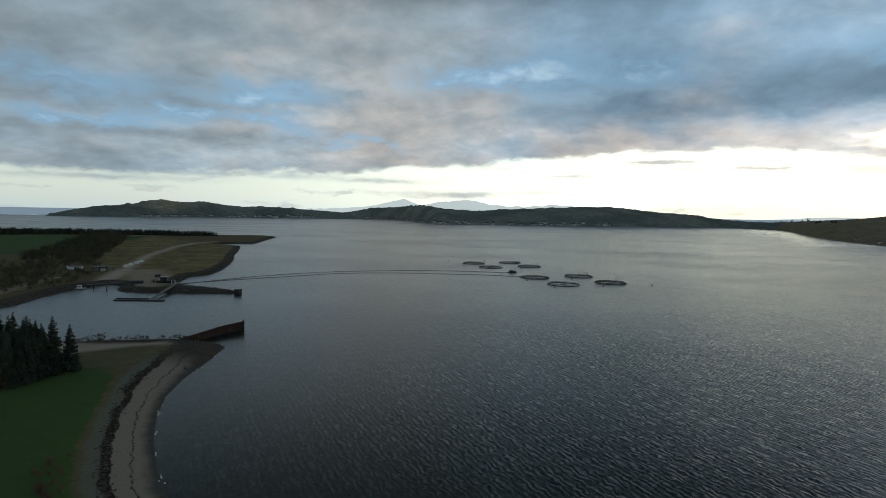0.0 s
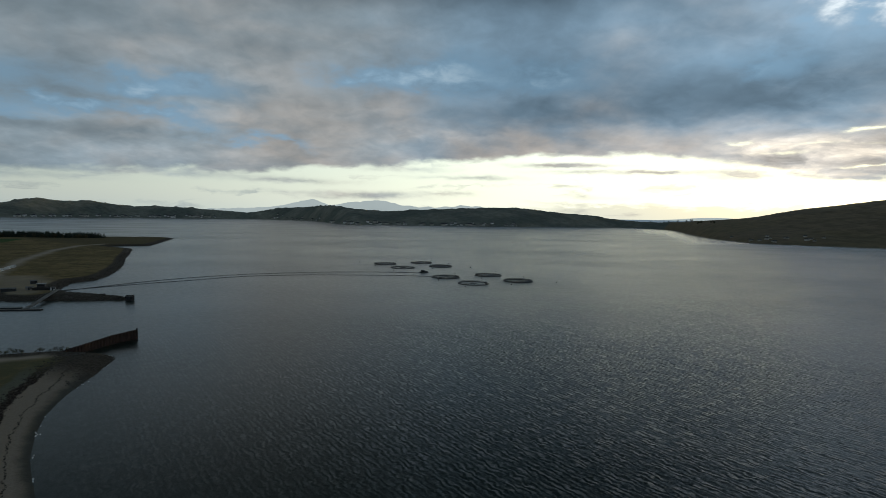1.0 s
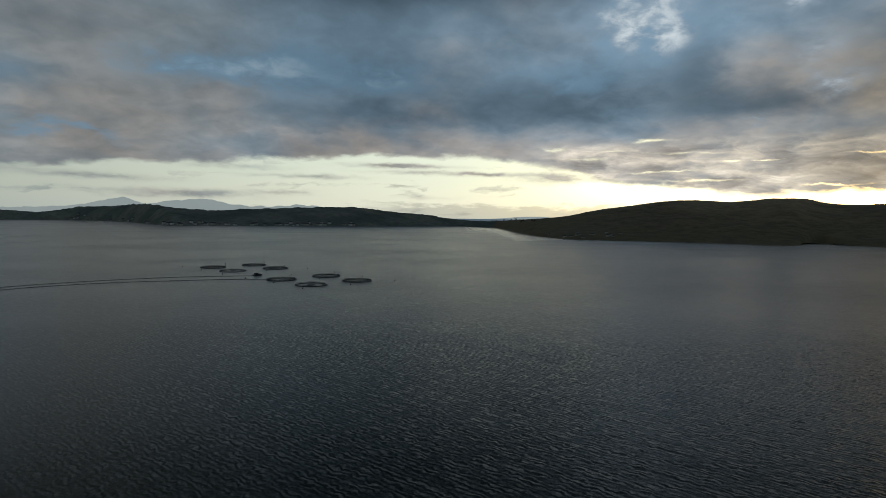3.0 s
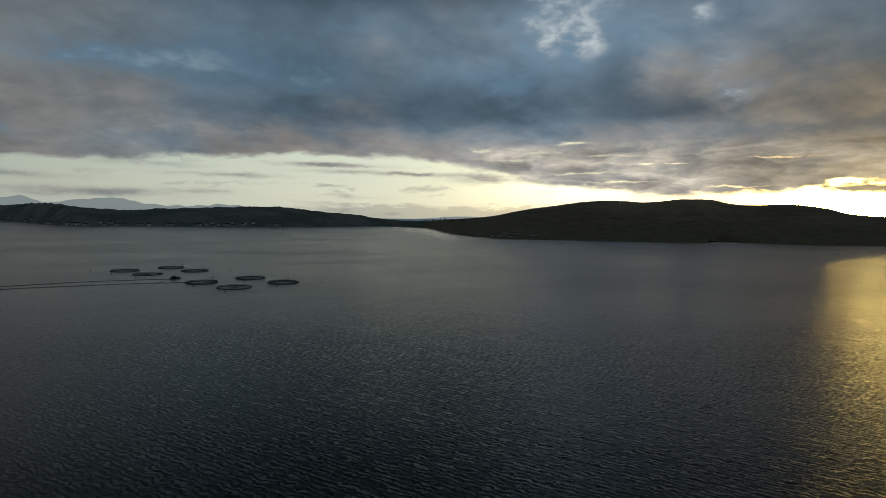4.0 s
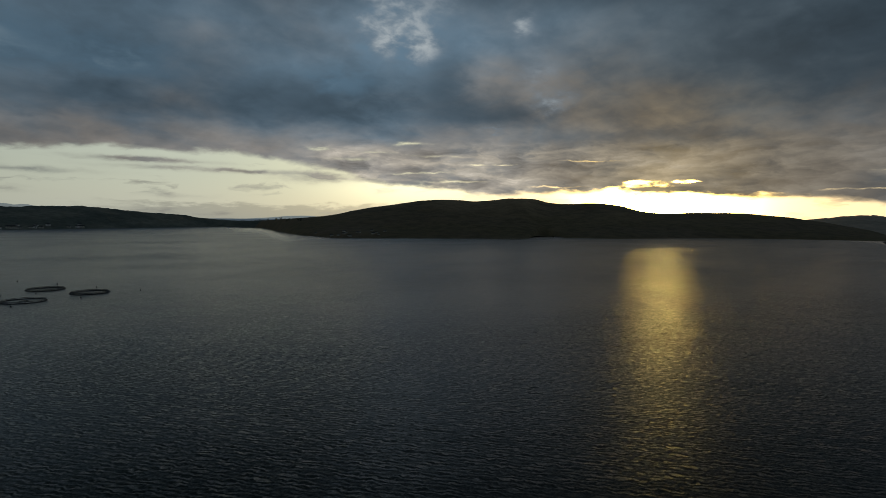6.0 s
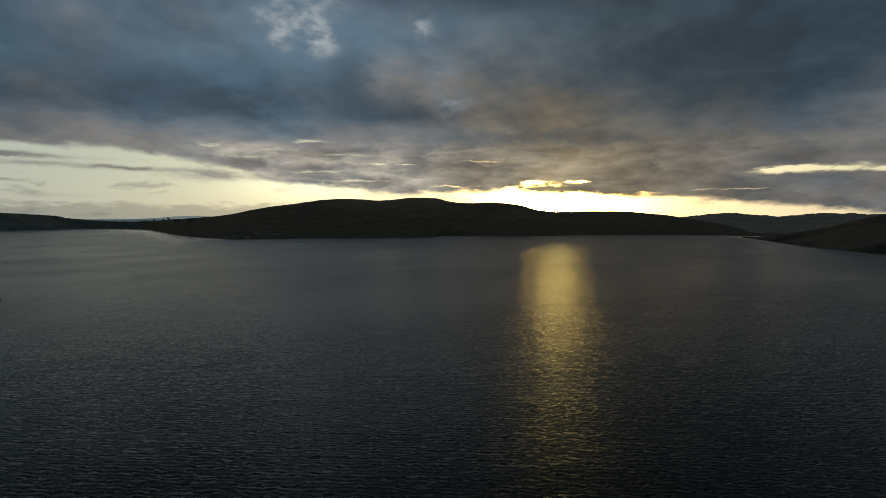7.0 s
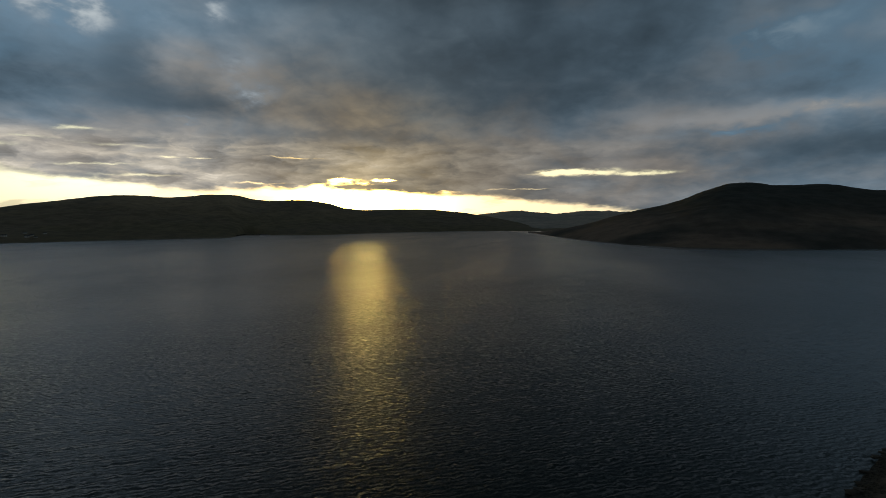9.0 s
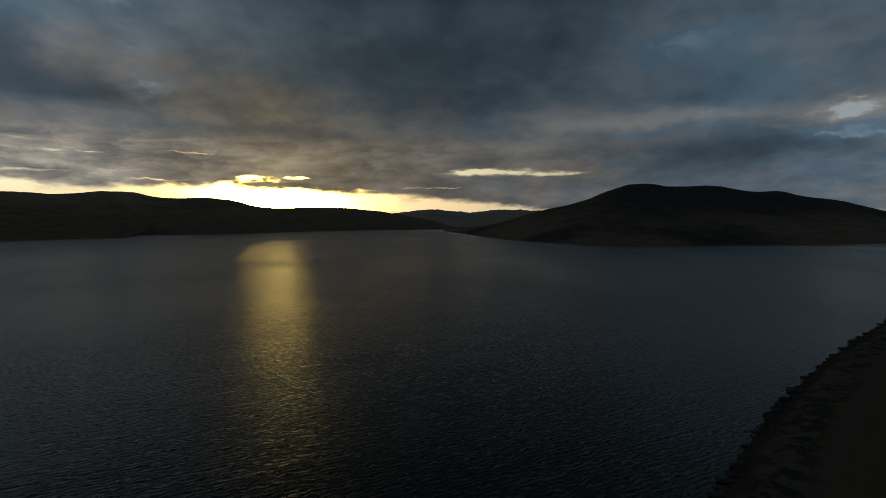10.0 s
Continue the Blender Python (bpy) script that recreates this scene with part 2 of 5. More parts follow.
    # pale bank of far cumulus low in the strip
    bank = k.step(k.m("ADD", k.m("SUBTRACT", 1.45, el), k.m("MULTIPLY", k.m("SUBTRACT", puff, 0.5), 2.6)), -0.2, 0.35)
    bank = k.m("MULTIPLY", bank, k.m("MULTIPLY", k.step(az, 12.0, 20.0), k.step(az, 52.0, 42.0)))

    glow = k.v("ADD", k.v("SCALE", (0.455, 0.53, 0.50), k.m("ADD", 0.72, k.m("MULTIPLY", wide, 1.75))),
               k.v("SCALE", (30.0, 20.5, 4.3), k.m("POWER", 2.71828, k.m("MULTIPLY", k.m("POWER", k.m("DIVIDE", off, 5.9), 2.0), -1.0))))
    glow = k.v("ADD", glow, k.v("SCALE", (0.47, 0.39, 0.12), wide))
    glow = k.mix(k.step(az, 12.0, -40.0), glow, k.v("MULTIPLY", glow, (0.60, 0.66, 0.72)))
    glow = k.v("SCALE", glow, k.m("ADD", 1.0, spots(((43.0, 4.0, 9.0, 3.0, 0.70),), az, el)))
    glow = k.mix(k.step(az, 18.0, 42.0), glow, k.v("MULTIPLY", glow, (1.04, 0.96, 0.80)))
    glow = k.v("ADD", glow, air)
    glow = k.mix(k.m("MULTIPLY", bank, 0.8), glow, k.v("MULTIPLY", glow, (0.60, 0.60, 0.62)))
    col = k.mix(clear, cloud, glow)
    col = k.mix(k.step(el, 0.0, -0.25), col, (0.16, 0.20, 0.24))
    bg = k.node("ShaderNodeBackground")
    k.plug(bg.inputs[0], col)
    bg.inputs[1].default_value = 1.0
    out = k.node("ShaderNodeOutputWorld")
    k.plug(out.inputs[0], bg.outputs[0])


build_world()

sun_data = bpy.data.lights.new("sun", "SUN")
sun_data.energy, sun_data.angle, sun_data.color = 0.06, radians(4.4), (1.0, 0.72, 0.18)
sun = new("sun", sun_data)
sun.matrix_world = look((0, 0, 0), (-math.sin(radians(SUN_AZ)) * math.cos(radians(SUN_EL)),
                                    -math.cos(radians(SUN_AZ)) * math.cos(radians(SUN_EL)), -math.sin(radians(SUN_EL))))


# ---- materials ----
def material(name):
    mat = bpy.data.materials.new(name)
    mat.use_nodes = True
    mat.node_tree.nodes.clear()
    k = Tree(mat.node_tree)
    shader = k.node("ShaderNodeBsdfPrincipled")
    shader.distribution = "MULTI_GGX"
    out = k.node("ShaderNodeOutputMaterial")
    k.plug(out.inputs[0], shader.outputs[0])
    return mat, k, shader.inputs


def place(k):
    return k.node("ShaderNodeNewGeometry").outputs["Position"]


# bearing against distance of the loch's far shore
LOCH_SHORE = ((22, 3700), (27.8, 3390), (30.4, 2206), (34.6, 1583), (39.4, 1514), (54.5, 1512), (55.6, 1540), (56.4, 1690), (60, 1640), (64.6, 1612),
              (67.4, 1675), (75.2, 1848), (84.0, 1890), (86.8, 1607), (89.7, 1306), (95.6, 1037), (100.7, 951), (109.2, 969), (118.0, 1060))


def water_material():
    mat, k, s = material("sea_water")
    p = place(k)
    px, py, _ = k.split(p)
    # wind from the south-west: crests run across it
    ca, sa = math.cos(radians(-60)), math.sin(radians(-60))
    across = k.m("ADD", k.m("MULTIPLY", px, ca), k.m("MULTIPLY", py, sa))
    along = k.m("SUBTRACT", k.m("MULTIPLY", py, ca), k.m("MULTIPLY", px, sa))

    def layer(stretch, size, amount, seed, detail=3.0):
        f, c = k.noise(k.xyz(k.m("DIVIDE", across, size * stretch), k.m("DIVIDE", along, size), seed), 1.0, detail, 0.60, 0.25)
        a, b, _ = k.split(k.v("SUBTRACT", c, (0.5, 0.5, 0.5)))
        return k.m("MULTIPLY", a, amount), k.m("MULTIPLY", b, amount)

    gust, _ = k.noise(k.v("MULTIPLY", p, (0.004, 0.007, 1.0)), 1.0, 4.0, 0.55)
    patch, _ = k.noise(p, 0.011, 3.0, 0.5)
    out = k.m("ADD", k.m("ADD", px, k.m("MULTIPLY", py, 0.12)), k.m("MULTIPLY", k.m("SUBTRACT", patch, 0.5), 260.0))
    lee = k.m("ADD", 0.30, k.m("MULTIPLY", k.m("DIVIDE", 1.0, k.m("ADD", 1.0, k.m("POWER", 2.71828, k.m("DIVIDE", out, -45.0)))), 0.70))
    calm = k.m("MULTIPLY", k.step(gust, 0.3, 0.7, 0.75, 1.2), lee)
    # short steep wavelets in sets, with finer chop on them
    bend, _ = k.noise(k.xyz(k.m("DIVIDE", across, 2.8), k.m("DIVIDE", along, 2.2), 2.0), 1.0, 3.0, 0.55)
    sets, _ = k.noise(k.xyz(k.m("DIVIDE", across, 4.0), k.m("DIVIDE", along, 3.0), 6.0), 1.0, 3.0, 0.55)
    phase = k.m("ADD", k.m("MULTIPLY", along, 4.3), k.m("MULTIPLY", bend, 17.0))
    rib = k.m("MULTIPLY", k.m("SINE", phase), k.step(sets, 0.35, 0.70, 0.04, 0.21))
    s0a, s0b = layer(2.6, 16.0, 0.11, 9.0, 4.0)
    s1a, s1b = layer(1.9, 0.75, 0.40, 1.0)
    s2a, s2b = layer(1.6, 0.32, 0.44, 5.0)
    still = k.m("MULTIPLY_ADD", lee, 0.55, 0.45)
    sl = k.m("ADD", k.m("MULTIPLY", k.m("ADD", k.m("ADD", s0a, s1a), rib), calm), k.m("MULTIPLY", s2a, still))
    sc = k.m("MULTIPLY", k.m("ADD", k.m("MULTIPLY", s1b, calm), k.m("MULTIPLY", s2b, still)), 0.6)
    nx = k.m("SUBTRACT", k.m("MULTIPLY", sc, ca), k.m("MULTIPLY", sl, sa))
    ny = k.m("ADD", k.m("MULTIPLY", sc, sa), k.m("MULTIPLY", sl, ca))
    # sheltered water along the far shores lies flat
    far_out = k.m("POWER", k.m("MULTIPLY_ADD", px, px, k.m("MULTIPLY", py, py)), 0.5)
    bearing = k.m("MULTIPLY", k.m("ARCTAN2", px, py), 57.29578)
    coast = k.m("MULTIPLY", k.ramp(k.m("DIVIDE", k.m("SUBTRACT", bearing, 20.0), 100.0), [((a - 20.0) / 100.0, d / 5000.0) for a, d in LOCH_SHORE]), 5000.0)
    inshore = k.m("MULTIPLY", k.step(k.m("SUBTRACT", coast, far_out), k.step(bearing, 36.0, 27.0, 110.0, 1900.0), 0.0), k.m("MULTIPLY", k.step(bearing, 24.0, 27.5), k.m("ADD", k.step(bearing, 60.0, 55.0), k.step(bearing, 82.0, 86.0))))
    ruffle = k.m("SUBTRACT", 1.0, k.m("MULTIPLY", inshore, 0.85))
    nx, ny = k.m("MULTIPLY", nx, ruffle), k.m("MULTIPLY", ny, ruffle)
    k.plug(s["Normal"], k.v("NORMALIZE", k.xyz(nx, ny, 1.0)))
    k.plug(s["Roughness"], k.m("MULTIPLY_ADD", inshore, -0.22, 0.325))
    k.plug(s["Base Color"], k.mix(lee, (0.010, 0.048, 0.040), (0.006, 0.013, 0.010)))
    s["IOR"].default_value = 1.44
    # between the ruffled patches lies smoother water that mirrors the low sky
    nodes = mat.node_tree.nodes
    end = next(n for n in nodes if n.type == "OUTPUT_MATERIAL")
    ruffled = next(n for n in nodes if n.type == "BSDF_PRINCIPLED")
    smooth_water = k.node("ShaderNodeBsdfPrincipled")
    smooth_water.distribution = "MULTI_GGX"
    smooth_water.inputs["Base Color"].default_value = (0.006, 0.013, 0.010, 1.0)
    smooth_water.inputs["IOR"].default_value = 1.40
    smooth_water.inputs["Roughness"].default_value = 0.21
    k.plug(smooth_water.inputs["Normal"], k.v("NORMALIZE", k.xyz(k.m("MULTIPLY", nx, 0.45), k.m("MULTIPLY", ny, 0.45), 1.0)))
    blend = k.node("ShaderNodeMixShader")
    k.plug(blend.inputs[0], k.step(k.m("ADD", gust, k.m("MULTIPLY", k.m("SUBTRACT", sets, 0.5), 0.5)), 0.30, 0.70, 0.58, 0.26))
    k.plug(blend.inputs[1], ruffled.outputs[0])
    k.plug(blend.inputs[2], smooth_water.outputs[0])
    k.plug(end.inputs[0], blend.outputs[0])
    return mat


def hill_material(name, low, high, dark, top=150.0):
    mat, k, s = material(name)
    p = place(k)
    a, _ = k.noise(p, 0.006, 6.0, 0.6)
    b, _ = k.noise(p, 0.03, 5.0, 0.65)
    c, _ = k.noise(p, 0.004, 3.0, 0.5)
    z = k.split(p)[2]
    h = k.step(k.m("ADD", z, k.m("MULTIPLY", k.m("SUBTRACT", a, 0.5), 70.0)), 10.0, top)
    col = k.mix(h, low, high)
    col = k.mix(k.step(c, 0.40, 0.64), col, dark)
    col = k.mix(0.5, col, k.mix(k.step(b, 0.3, 0.7), (0.55, 0.56, 0.55), (1.5, 1.47, 1.42)), "MULTIPLY")
    k.plug(s["Base Color"], col)
    s["Roughness"].default_value = 0.95
    s["Specular IOR Level"].default_value = 0.1
    return mat


def plain_material(name, col, rough=0.7, var=0.3, scale=3.0, metal=0.0, bump=0.0):
    mat, k, s = material(name)
    p = place(k)
    a, _ = k.noise(p, scale, 5.0, 0.6)
    b, _ = k.noise(p, scale * 0.12, 3.0, 0.5)
    f = k.m("ADD", k.m("MULTIPLY", a, 0.6), k.m("MULTIPLY", b, 0.4))
    lo, hi = [tuple(c * q for c in col) for q in (1 - var, 1 + var)]
    k.plug(s["Base Color"], k.mix(k.step(f, 0.3, 0.7), lo, hi))
    s["Roughness"].default_value = rough
    s["Metallic"].default_value = metal
    if bump:
        n = k.node("ShaderNodeBump")
        n.inputs["Distance"].default_value = bump
        k.plug(n.inputs["Height"], a)
        k.plug(s["Normal"], n.outputs[0])
    return mat


def ground_material():
    mat, k, s = material("shore_land")
    p = place(k)
    d0 = k.attr("shore")
    n1, _ = k.noise(p, 0.25, 5.0, 0.6)
    n2, _ = k.noise(p, 1.6, 4.0, 0.65)
    n3, _ = k.noise(p, 0.03, 5.0, 0.6)
    d = k.m("ADD", d0, k.m("MULTIPLY", k.m("SUBTRACT", n1, 0.5), 2.6))
    sand = k.mix(n2, (0.28, 0.235, 0.185), (0.46, 0.39, 0.315))
    sand = k.mix(k.step(d, 3.5, 0.5), sand, (0.105, 0.105, 0.088))
    line = k.m("MULTIPLY", k.step(d, 4.2, 4.4), k.step(d, 4.9, 4.6))
    sand = k.mix(k.m("MULTIPLY", line, k.step(n2, 0.4, 0.6)), sand, (0.03, 0.026, 0.02))
    weed = k.mix(k.step(n2, 0.45, 0.62), (0.026, 0.018, 0.014), (0.085, 0.066, 0.055))
    verge = k.mix(n2, (0.12, 0.13, 0.09), (0.25, 0.25, 0.19))
    rough = k.mix(k.step(n3, 0.35, 0.65), (0.250, 0.185, 0.080), (0.44, 0.32, 0.14))
    rough = k.mix(k.step(n1, 0.42, 0.66, 0.0, 0.7), rough, (0.150, 0.135, 0.050))
    tuft, _ = k.noise(p, 0.09, 5.0, 0.65)
    rough = k.mix(k.step(tuft, 0.46, 0.66, 0.0, 0.75), rough, (0.120, 0.092, 0.042))
    rough = k.mix(k.m("MULTIPLY", n2, 0.6), rough, (0.160, 0.122, 0.052))
    gx, gy, _ = k.split(p)
    bank = k.m("MULTIPLY", k.step(gy, 205.0, 185.0), k.step(gx, 40.0, -20.0))
    rough = k.mix(k.m("MULTIPLY", bank, k.step(n1, 0.30, 0.62, 0.55, 0.95)), rough, k.mix(n2, (0.105, 0.110, 0.055), (0.200, 0.180, 0.095)))
    rough = k.mix(k.attr("heath"), rough, k.mix(n1, (0.110, 0.092, 0.044), (0.200, 0.155, 0.078)))
    green = k.mix(k.m("ADD", k.m("MULTIPLY", n1, 0.5), k.m("MULTIPLY", n2, 0.5)), (0.055, 0.108, 0.032), (0.098, 0.170, 0.050))
    land = k.mix(k.step(k.m("ADD", k.attr("field"), k.m("MULTIPLY", k.m("SUBTRACT", n1, 0.5), 1.1)), 0.3, 0.7), rough, green)
    land = k.mix(k.attr("gravel"), land, k.mix(n2, (0.46, 0.38, 0.29), (0.64, 0.54, 0.42)))
    tx, ty, _ = k.split(p)
    aside = k.m("ABSOLUTE", k.m("ADD", k.m("MULTIPLY", k.m("SUBTRACT", tx, 96.0), 0.634), k.m("MULTIPLY", k.m("ADD", ty, 57.0), 0.773)))
    track = k.m("MULTIPLY", k.m("MULTIPLY", k.step(aside, 2.4, 1.4), k.step(tx, 10.0, 40.0)), 0.7)
    land = k.mix(track, land, k.mix(n2, (0.10, 0.088, 0.075), (0.18, 0.16, 0.14)))
    rock = k.mix(k.step(n2, 0.35, 0.65), (0.026, 0.025, 0.020), (0.090, 0.082, 0.066))
    rock = k.mix(k.step(tx, -40.0, -70.0), rock, k.mix(k.step(n2, 0.35, 0.65), (0.045, 0.038, 0.030), (0.135, 0.115, 0.092)))
    shingle = k.m("MULTIPLY", k.m("MULTIPLY", k.step(n1, 0.42, 0.58), k.step(d, 2.5, 5.0)), k.step(tx, 40.0, 70.0))
    rock = k.mix(shingle, rock, k.mix(n2, (0.09, 0.078, 0.064), (0.20, 0.175, 0.145)))
    beach = k.mix(k.step(d, 7.9, 8.3), sand, weed)
    beach = k.mix(k.step(d, 9.7, 10.2), beach, verge)
    beach = k.mix(k.step(d, 11.9, 13.2), beach, land)
    quay = k.mix(k.step(k.m("MULTIPLY", d, k.step(tx, 20.0, 60.0, 1.0, 0.66)), 7.0, 10.5), rock, land)
    k.plug(s["Base Color"], k.mix(k.attr("sandy"), quay, beach))
    s["Roughness"].default_value = 0.95
    s["Specular IOR Level"].default_value = 0.15
    bump = k.node("ShaderNodeBump")
    bump.inputs["Distance"].default_value = 0.35
    k.plug(bump.inputs["Height"], n2)
    k.plug(s["Normal"], bump.outputs[0])
    return mat


M_WATER = water_material()
M_GROUND = ground_material()
# moor tone lifted and browned, with haze and sun flare put into it
M_MOOR = hill_material("moorland", (0.220, 0.182, 0.112), (0.400, 0.308, 0.198), (0.235, 0.190, 0.130))
# wooded farmland, its base colour lifted to carry distance haze
M_FARM = hill_material("wooded_farmland_hazed", (0.26, 0.275, 0.235), (0.29, 0.30, 0.26), (0.17, 0.195, 0.175))
# far ridge lightened in its base colour to imitate aerial haze
M_GLEN = hill_material("hazed_glen_ridge", (0.50, 0.44, 0.37), (0.56, 0.50, 0.43), (0.42, 0.38, 0.32))
M_FOREST = hill_material("forested_hill", (0.270, 0.200, 0.150), (0.070, 0.076, 0.066), (0.085, 0.082, 0.070), 90.0)


# ---- mesh helpers ----
def obj(name, verts, faces, mat, parent=None, smooth=False):
    me = bpy.data.meshes.new(name)
    me.from_pydata([tuple(v) for v in verts], [], faces)
    me.materials.append(mat)
    if smooth:
        me.shade_smooth()
    ob = new(name, me)
    ob.parent = parent
    return ob


def part(name, bm, mat, parent, label="", smooth=False):
    me = bpy.data.meshes.new(name)
    bm.to_mesh(me)
    bm.free()
    me.materials.append(mat)
    if smooth:
        me.shade_smooth()
    ob = new(name, me)
    ob.parent = parent
    return tagged(ob, label)


def box(bm, x0, x1, y0, y1, z0, z1, m=None):
    r = bmesh.ops.create_cube(bm, size=1.0)["verts"]
    for v in r:
        v.co = Vector((x0 + (v.co.x + 0.5) * (x1 - x0), y0 + (v.co.y + 0.5) * (y1 - y0), z0 + (v.co.z + 0.5) * (z1 - z0)))
        if m is not None:
            v.co = m @ v.co
    return r


def tube(bm, pts, r, sides=8, closed=False):
    """A round bar along points."""
    rings, n = [], len(pts)
    for i, p in enumerate(pts):
        a = Vector(pts[(i - 1) % n] if closed or i else p)
        b = Vector(pts[(i + 1) % n] if closed or i < n - 1 else p)
        t = (b - a).normalized()
        u = t.cross(Vector((0, 0, 1)) if abs(t.z) < 0.9 else Vector((1, 0, 0))).normalized()
        w = t.cross(u)
        rr = r[i] if isinstance(r, (list, tuple)) else r
        rings.append([bm.verts.new(Vector(p) + (u * math.cos(q) + w * math.sin(q)) * rr)
                      for q in [2 * math.pi * j / sides for j in range(sides)]])
    for i in range(n if closed else n - 1):
        A, B = rings[i], rings[(i + 1) % n]
        for j in range(sides):
            bm.faces.new((A[j], A[(j + 1) % sides], B[(j + 1) % sides], B[j]))
    if not closed:
        bm.faces.new(rings[0][::-1])
        bm.faces.new(rings[-1])


def curve_at(pairs, x):
    """A smooth curve through (x, value) pairs."""
    xs, ys = np.array([p[0] for p in pairs], float), np.array([p[1] for p in pairs], float)
    d = np.gradient(ys, xs)
    x = np.clip(x, xs[0], xs[-1])
    i = np.clip(np.searchsorted(xs, x) - 1, 0, len(xs) - 2)
    h = xs[i + 1] - xs[i]
    t = (x - xs[i]) / h
    return ((2 * t**3 - 3 * t**2 + 1) * ys[i] + (t**3 - 2 * t**2 + t) * h * d[i]
            + (-2 * t**3 + 3 * t**2) * ys[i + 1] + (t**3 - t**2) * h * d[i + 1])


def fbm(x, y, size, octaves=4, seed=0.0):
    return noise.fractal(Vector((x / size, y / size, seed)), 1.0, 2.0, octaves)


# ---- sea ----
def build_sea():
    n, verts, faces = 96, [(0, 0, 0)], []
    for i in range(n):
        a = 2 * math.pi * i / n
        verts.append((4970 * math.cos(a), 4970 * math.sin(a), 0))
    faces = [(0, 1 + i, 1 + (i + 1) % n) for i in range(n)]
    sea = obj("water", verts, faces, M_WATER)
    tagged(sea, "dark rippled sea loch at dusk with a golden sun path", "water", kind="structure")


build_sea()


# ---- hills round the loch: bearing against shore distance and crest height angle ----
def hill(name, a0, a1, step, shore, crest, depth, mat, label, wob=1.0, woods=0.0, far=4930.0, jag=0.0):
    az = np.arange(a0, a1 + step / 2, step)
    sh, cr, dp = curve_at(shore, az), curve_at(crest, az), curve_at(depth, az)
    reach = max(1, int(5.0 / step))
    even = np.convolve(np.pad(sh, reach, mode="edge"), np.ones(2 * reach + 1) / (2 * reach + 1), "valid")
    even = sh + (even - sh) * np.clip((az - 44) / 5, 0, 1) * np.clip((82 - az) / 5, 0, 1)
    rows = 70
    verts, faces = [], []
    for i, a in enumerate(az):
        sa, ca = math.sin(radians(a)), math.cos(radians(a))
        rc = min(sh[i] + dp[i], far)
        zc = max(52.0 + rc * math.tan(radians(cr[i])), 2.0)
        zc += jag * fbm(a * 10, 0, 9, 5, 6.0)
        r0 = min(sh[i], rc - 8) + 5.0 * fbm(a * 12, 0, 30, 3, 2.0) * wob
        for j in range(rows):
            q = j / 52.0
            if q <= 1.0:
                r = r0 - 12 + (rc - r0 + 12) * q
                foot = min(even[i], rc - 8)
                s = min(max((r - foot) / (rc - foot), 0.0), 1.0)
                rise = 0.30 * (1 - (1 - s) ** 3) + 0.70 * s * s * (3 - 2 * s)
                inland = min(max((r - r0) / 60.0, 0.0), 1.0)
                z = min(-1.5 + 3.0 * min(q / 0.03, 1.0) + 3.0 * inland + (zc - 4.5) * rise, 1.5 + 0.6 * max(r - r0, 0.0))
                z += wob * (zc * 0.10) * fbm(r * sa, r * ca, 260, 5, 7.0) * math.sin(math.pi * min(s, 1.0)) ** 0.7
                z += wob * 1.6 * fbm(r * sa, r * ca, 60, 4, 3.0) * min(s * 4, 1)
            else:
                r = rc + (q - 1.0) * min(dp[i] * 1.4, far + 25.0 - rc if rc > 4500 else 9999)
                z = zc * (1 - (q - 1.0) / 0.32 * 1.05)
            if woods and 0.1 < q < 1.1:
                z += woods * max(0.0, fbm(r * sa, r * ca, 90, 4, 4.0) + 0.35 * fbm(r * sa, r * ca, 300, 2, 9.0))
                z += woods * 0.5 * max(0.0, fbm(r * sa, r * ca, 28, 3, 5.0))
            verts.append((r * sa, r * ca, z))
    for i in range(len(az) - 1):
        for j in range(rows - 1):
            p = i * rows + j
            faces.append((p, p + 1, p + rows + 1, p + rows))
    ob = obj(name, verts, faces, mat, smooth=True)
    return tagged(ob, label, "hill", kind="structure")


MAIN_SHORE = ((22, 3700), (27.8, 3390), (30.4, 2206), (34.6, 1583), (39.4, 1514), (46.8, 1530), (51.3, 1515), (54.5, 1512),
              (55.6, 1540), (56.4, 1690), (60, 1640), (64.6, 1612), (67.4, 1675), (75.2, 1848), (87, 1890), (98, 2000))
MAIN_CREST = ((22, -0.5), (28, -0.22), (31, 0), (34.5, 0.29), (36.7, 0.66), (38.3, 1.02), (41.9, 1.52), (44.3, 1.83), (47, 2.02), (50.7, 1.93),
              (54, 2.17), (56, 2.12), (58.2, 1.73), (62.5, 1.67), (65, 1.39), (66.6, 0.96), (68.5, 0.7), (71.8, 0.76),
              (76, 0.65), (77.5, 0.52), (80.9, 0.07), (84.8, -0.67), (87, -1.1), (98, -1.3))
hill("hill_main", 26, 97, 0.12, MAIN_SHORE, MAIN_CREST, ((22, 200), (30, 500), (38, 900), (55, 1000), (70, 800), (98, 500)), M_MOOR,
     "long bare moorland hill, dark against the sunset")
hill("hill_wooded", 85.9, 150, 0.15,
     ((85.9, 1720), (86.8, 1607), (89.7, 1306), (95.6, 1037), (100.7, 951), (109.2, 969), (120.6, 1095), (125, 1170), (150, 1900)),
     ((85.9, -1.7), (86.6, -1.7), (88.6, -1.45), (91.5, -0.92), (95.6, 0.24), (100.1, 1.24), (102.9, 2.28), (104.5, 2.76), (105.8, 2.84),
      (108.6, 2.55), (112.5, 2.4), (115.3, 1.91), (117.7, 1.8), (119.2, 1.41), (122.4, 0.86), (125, 0.08), (132, -0.6), (150, -1.2)),
     ((85.9, 40), (90, 260), (100, 700), (120, 700), (150, 400)), M_FOREST, "rounded hill with dark conifer forest on its upper slopes")
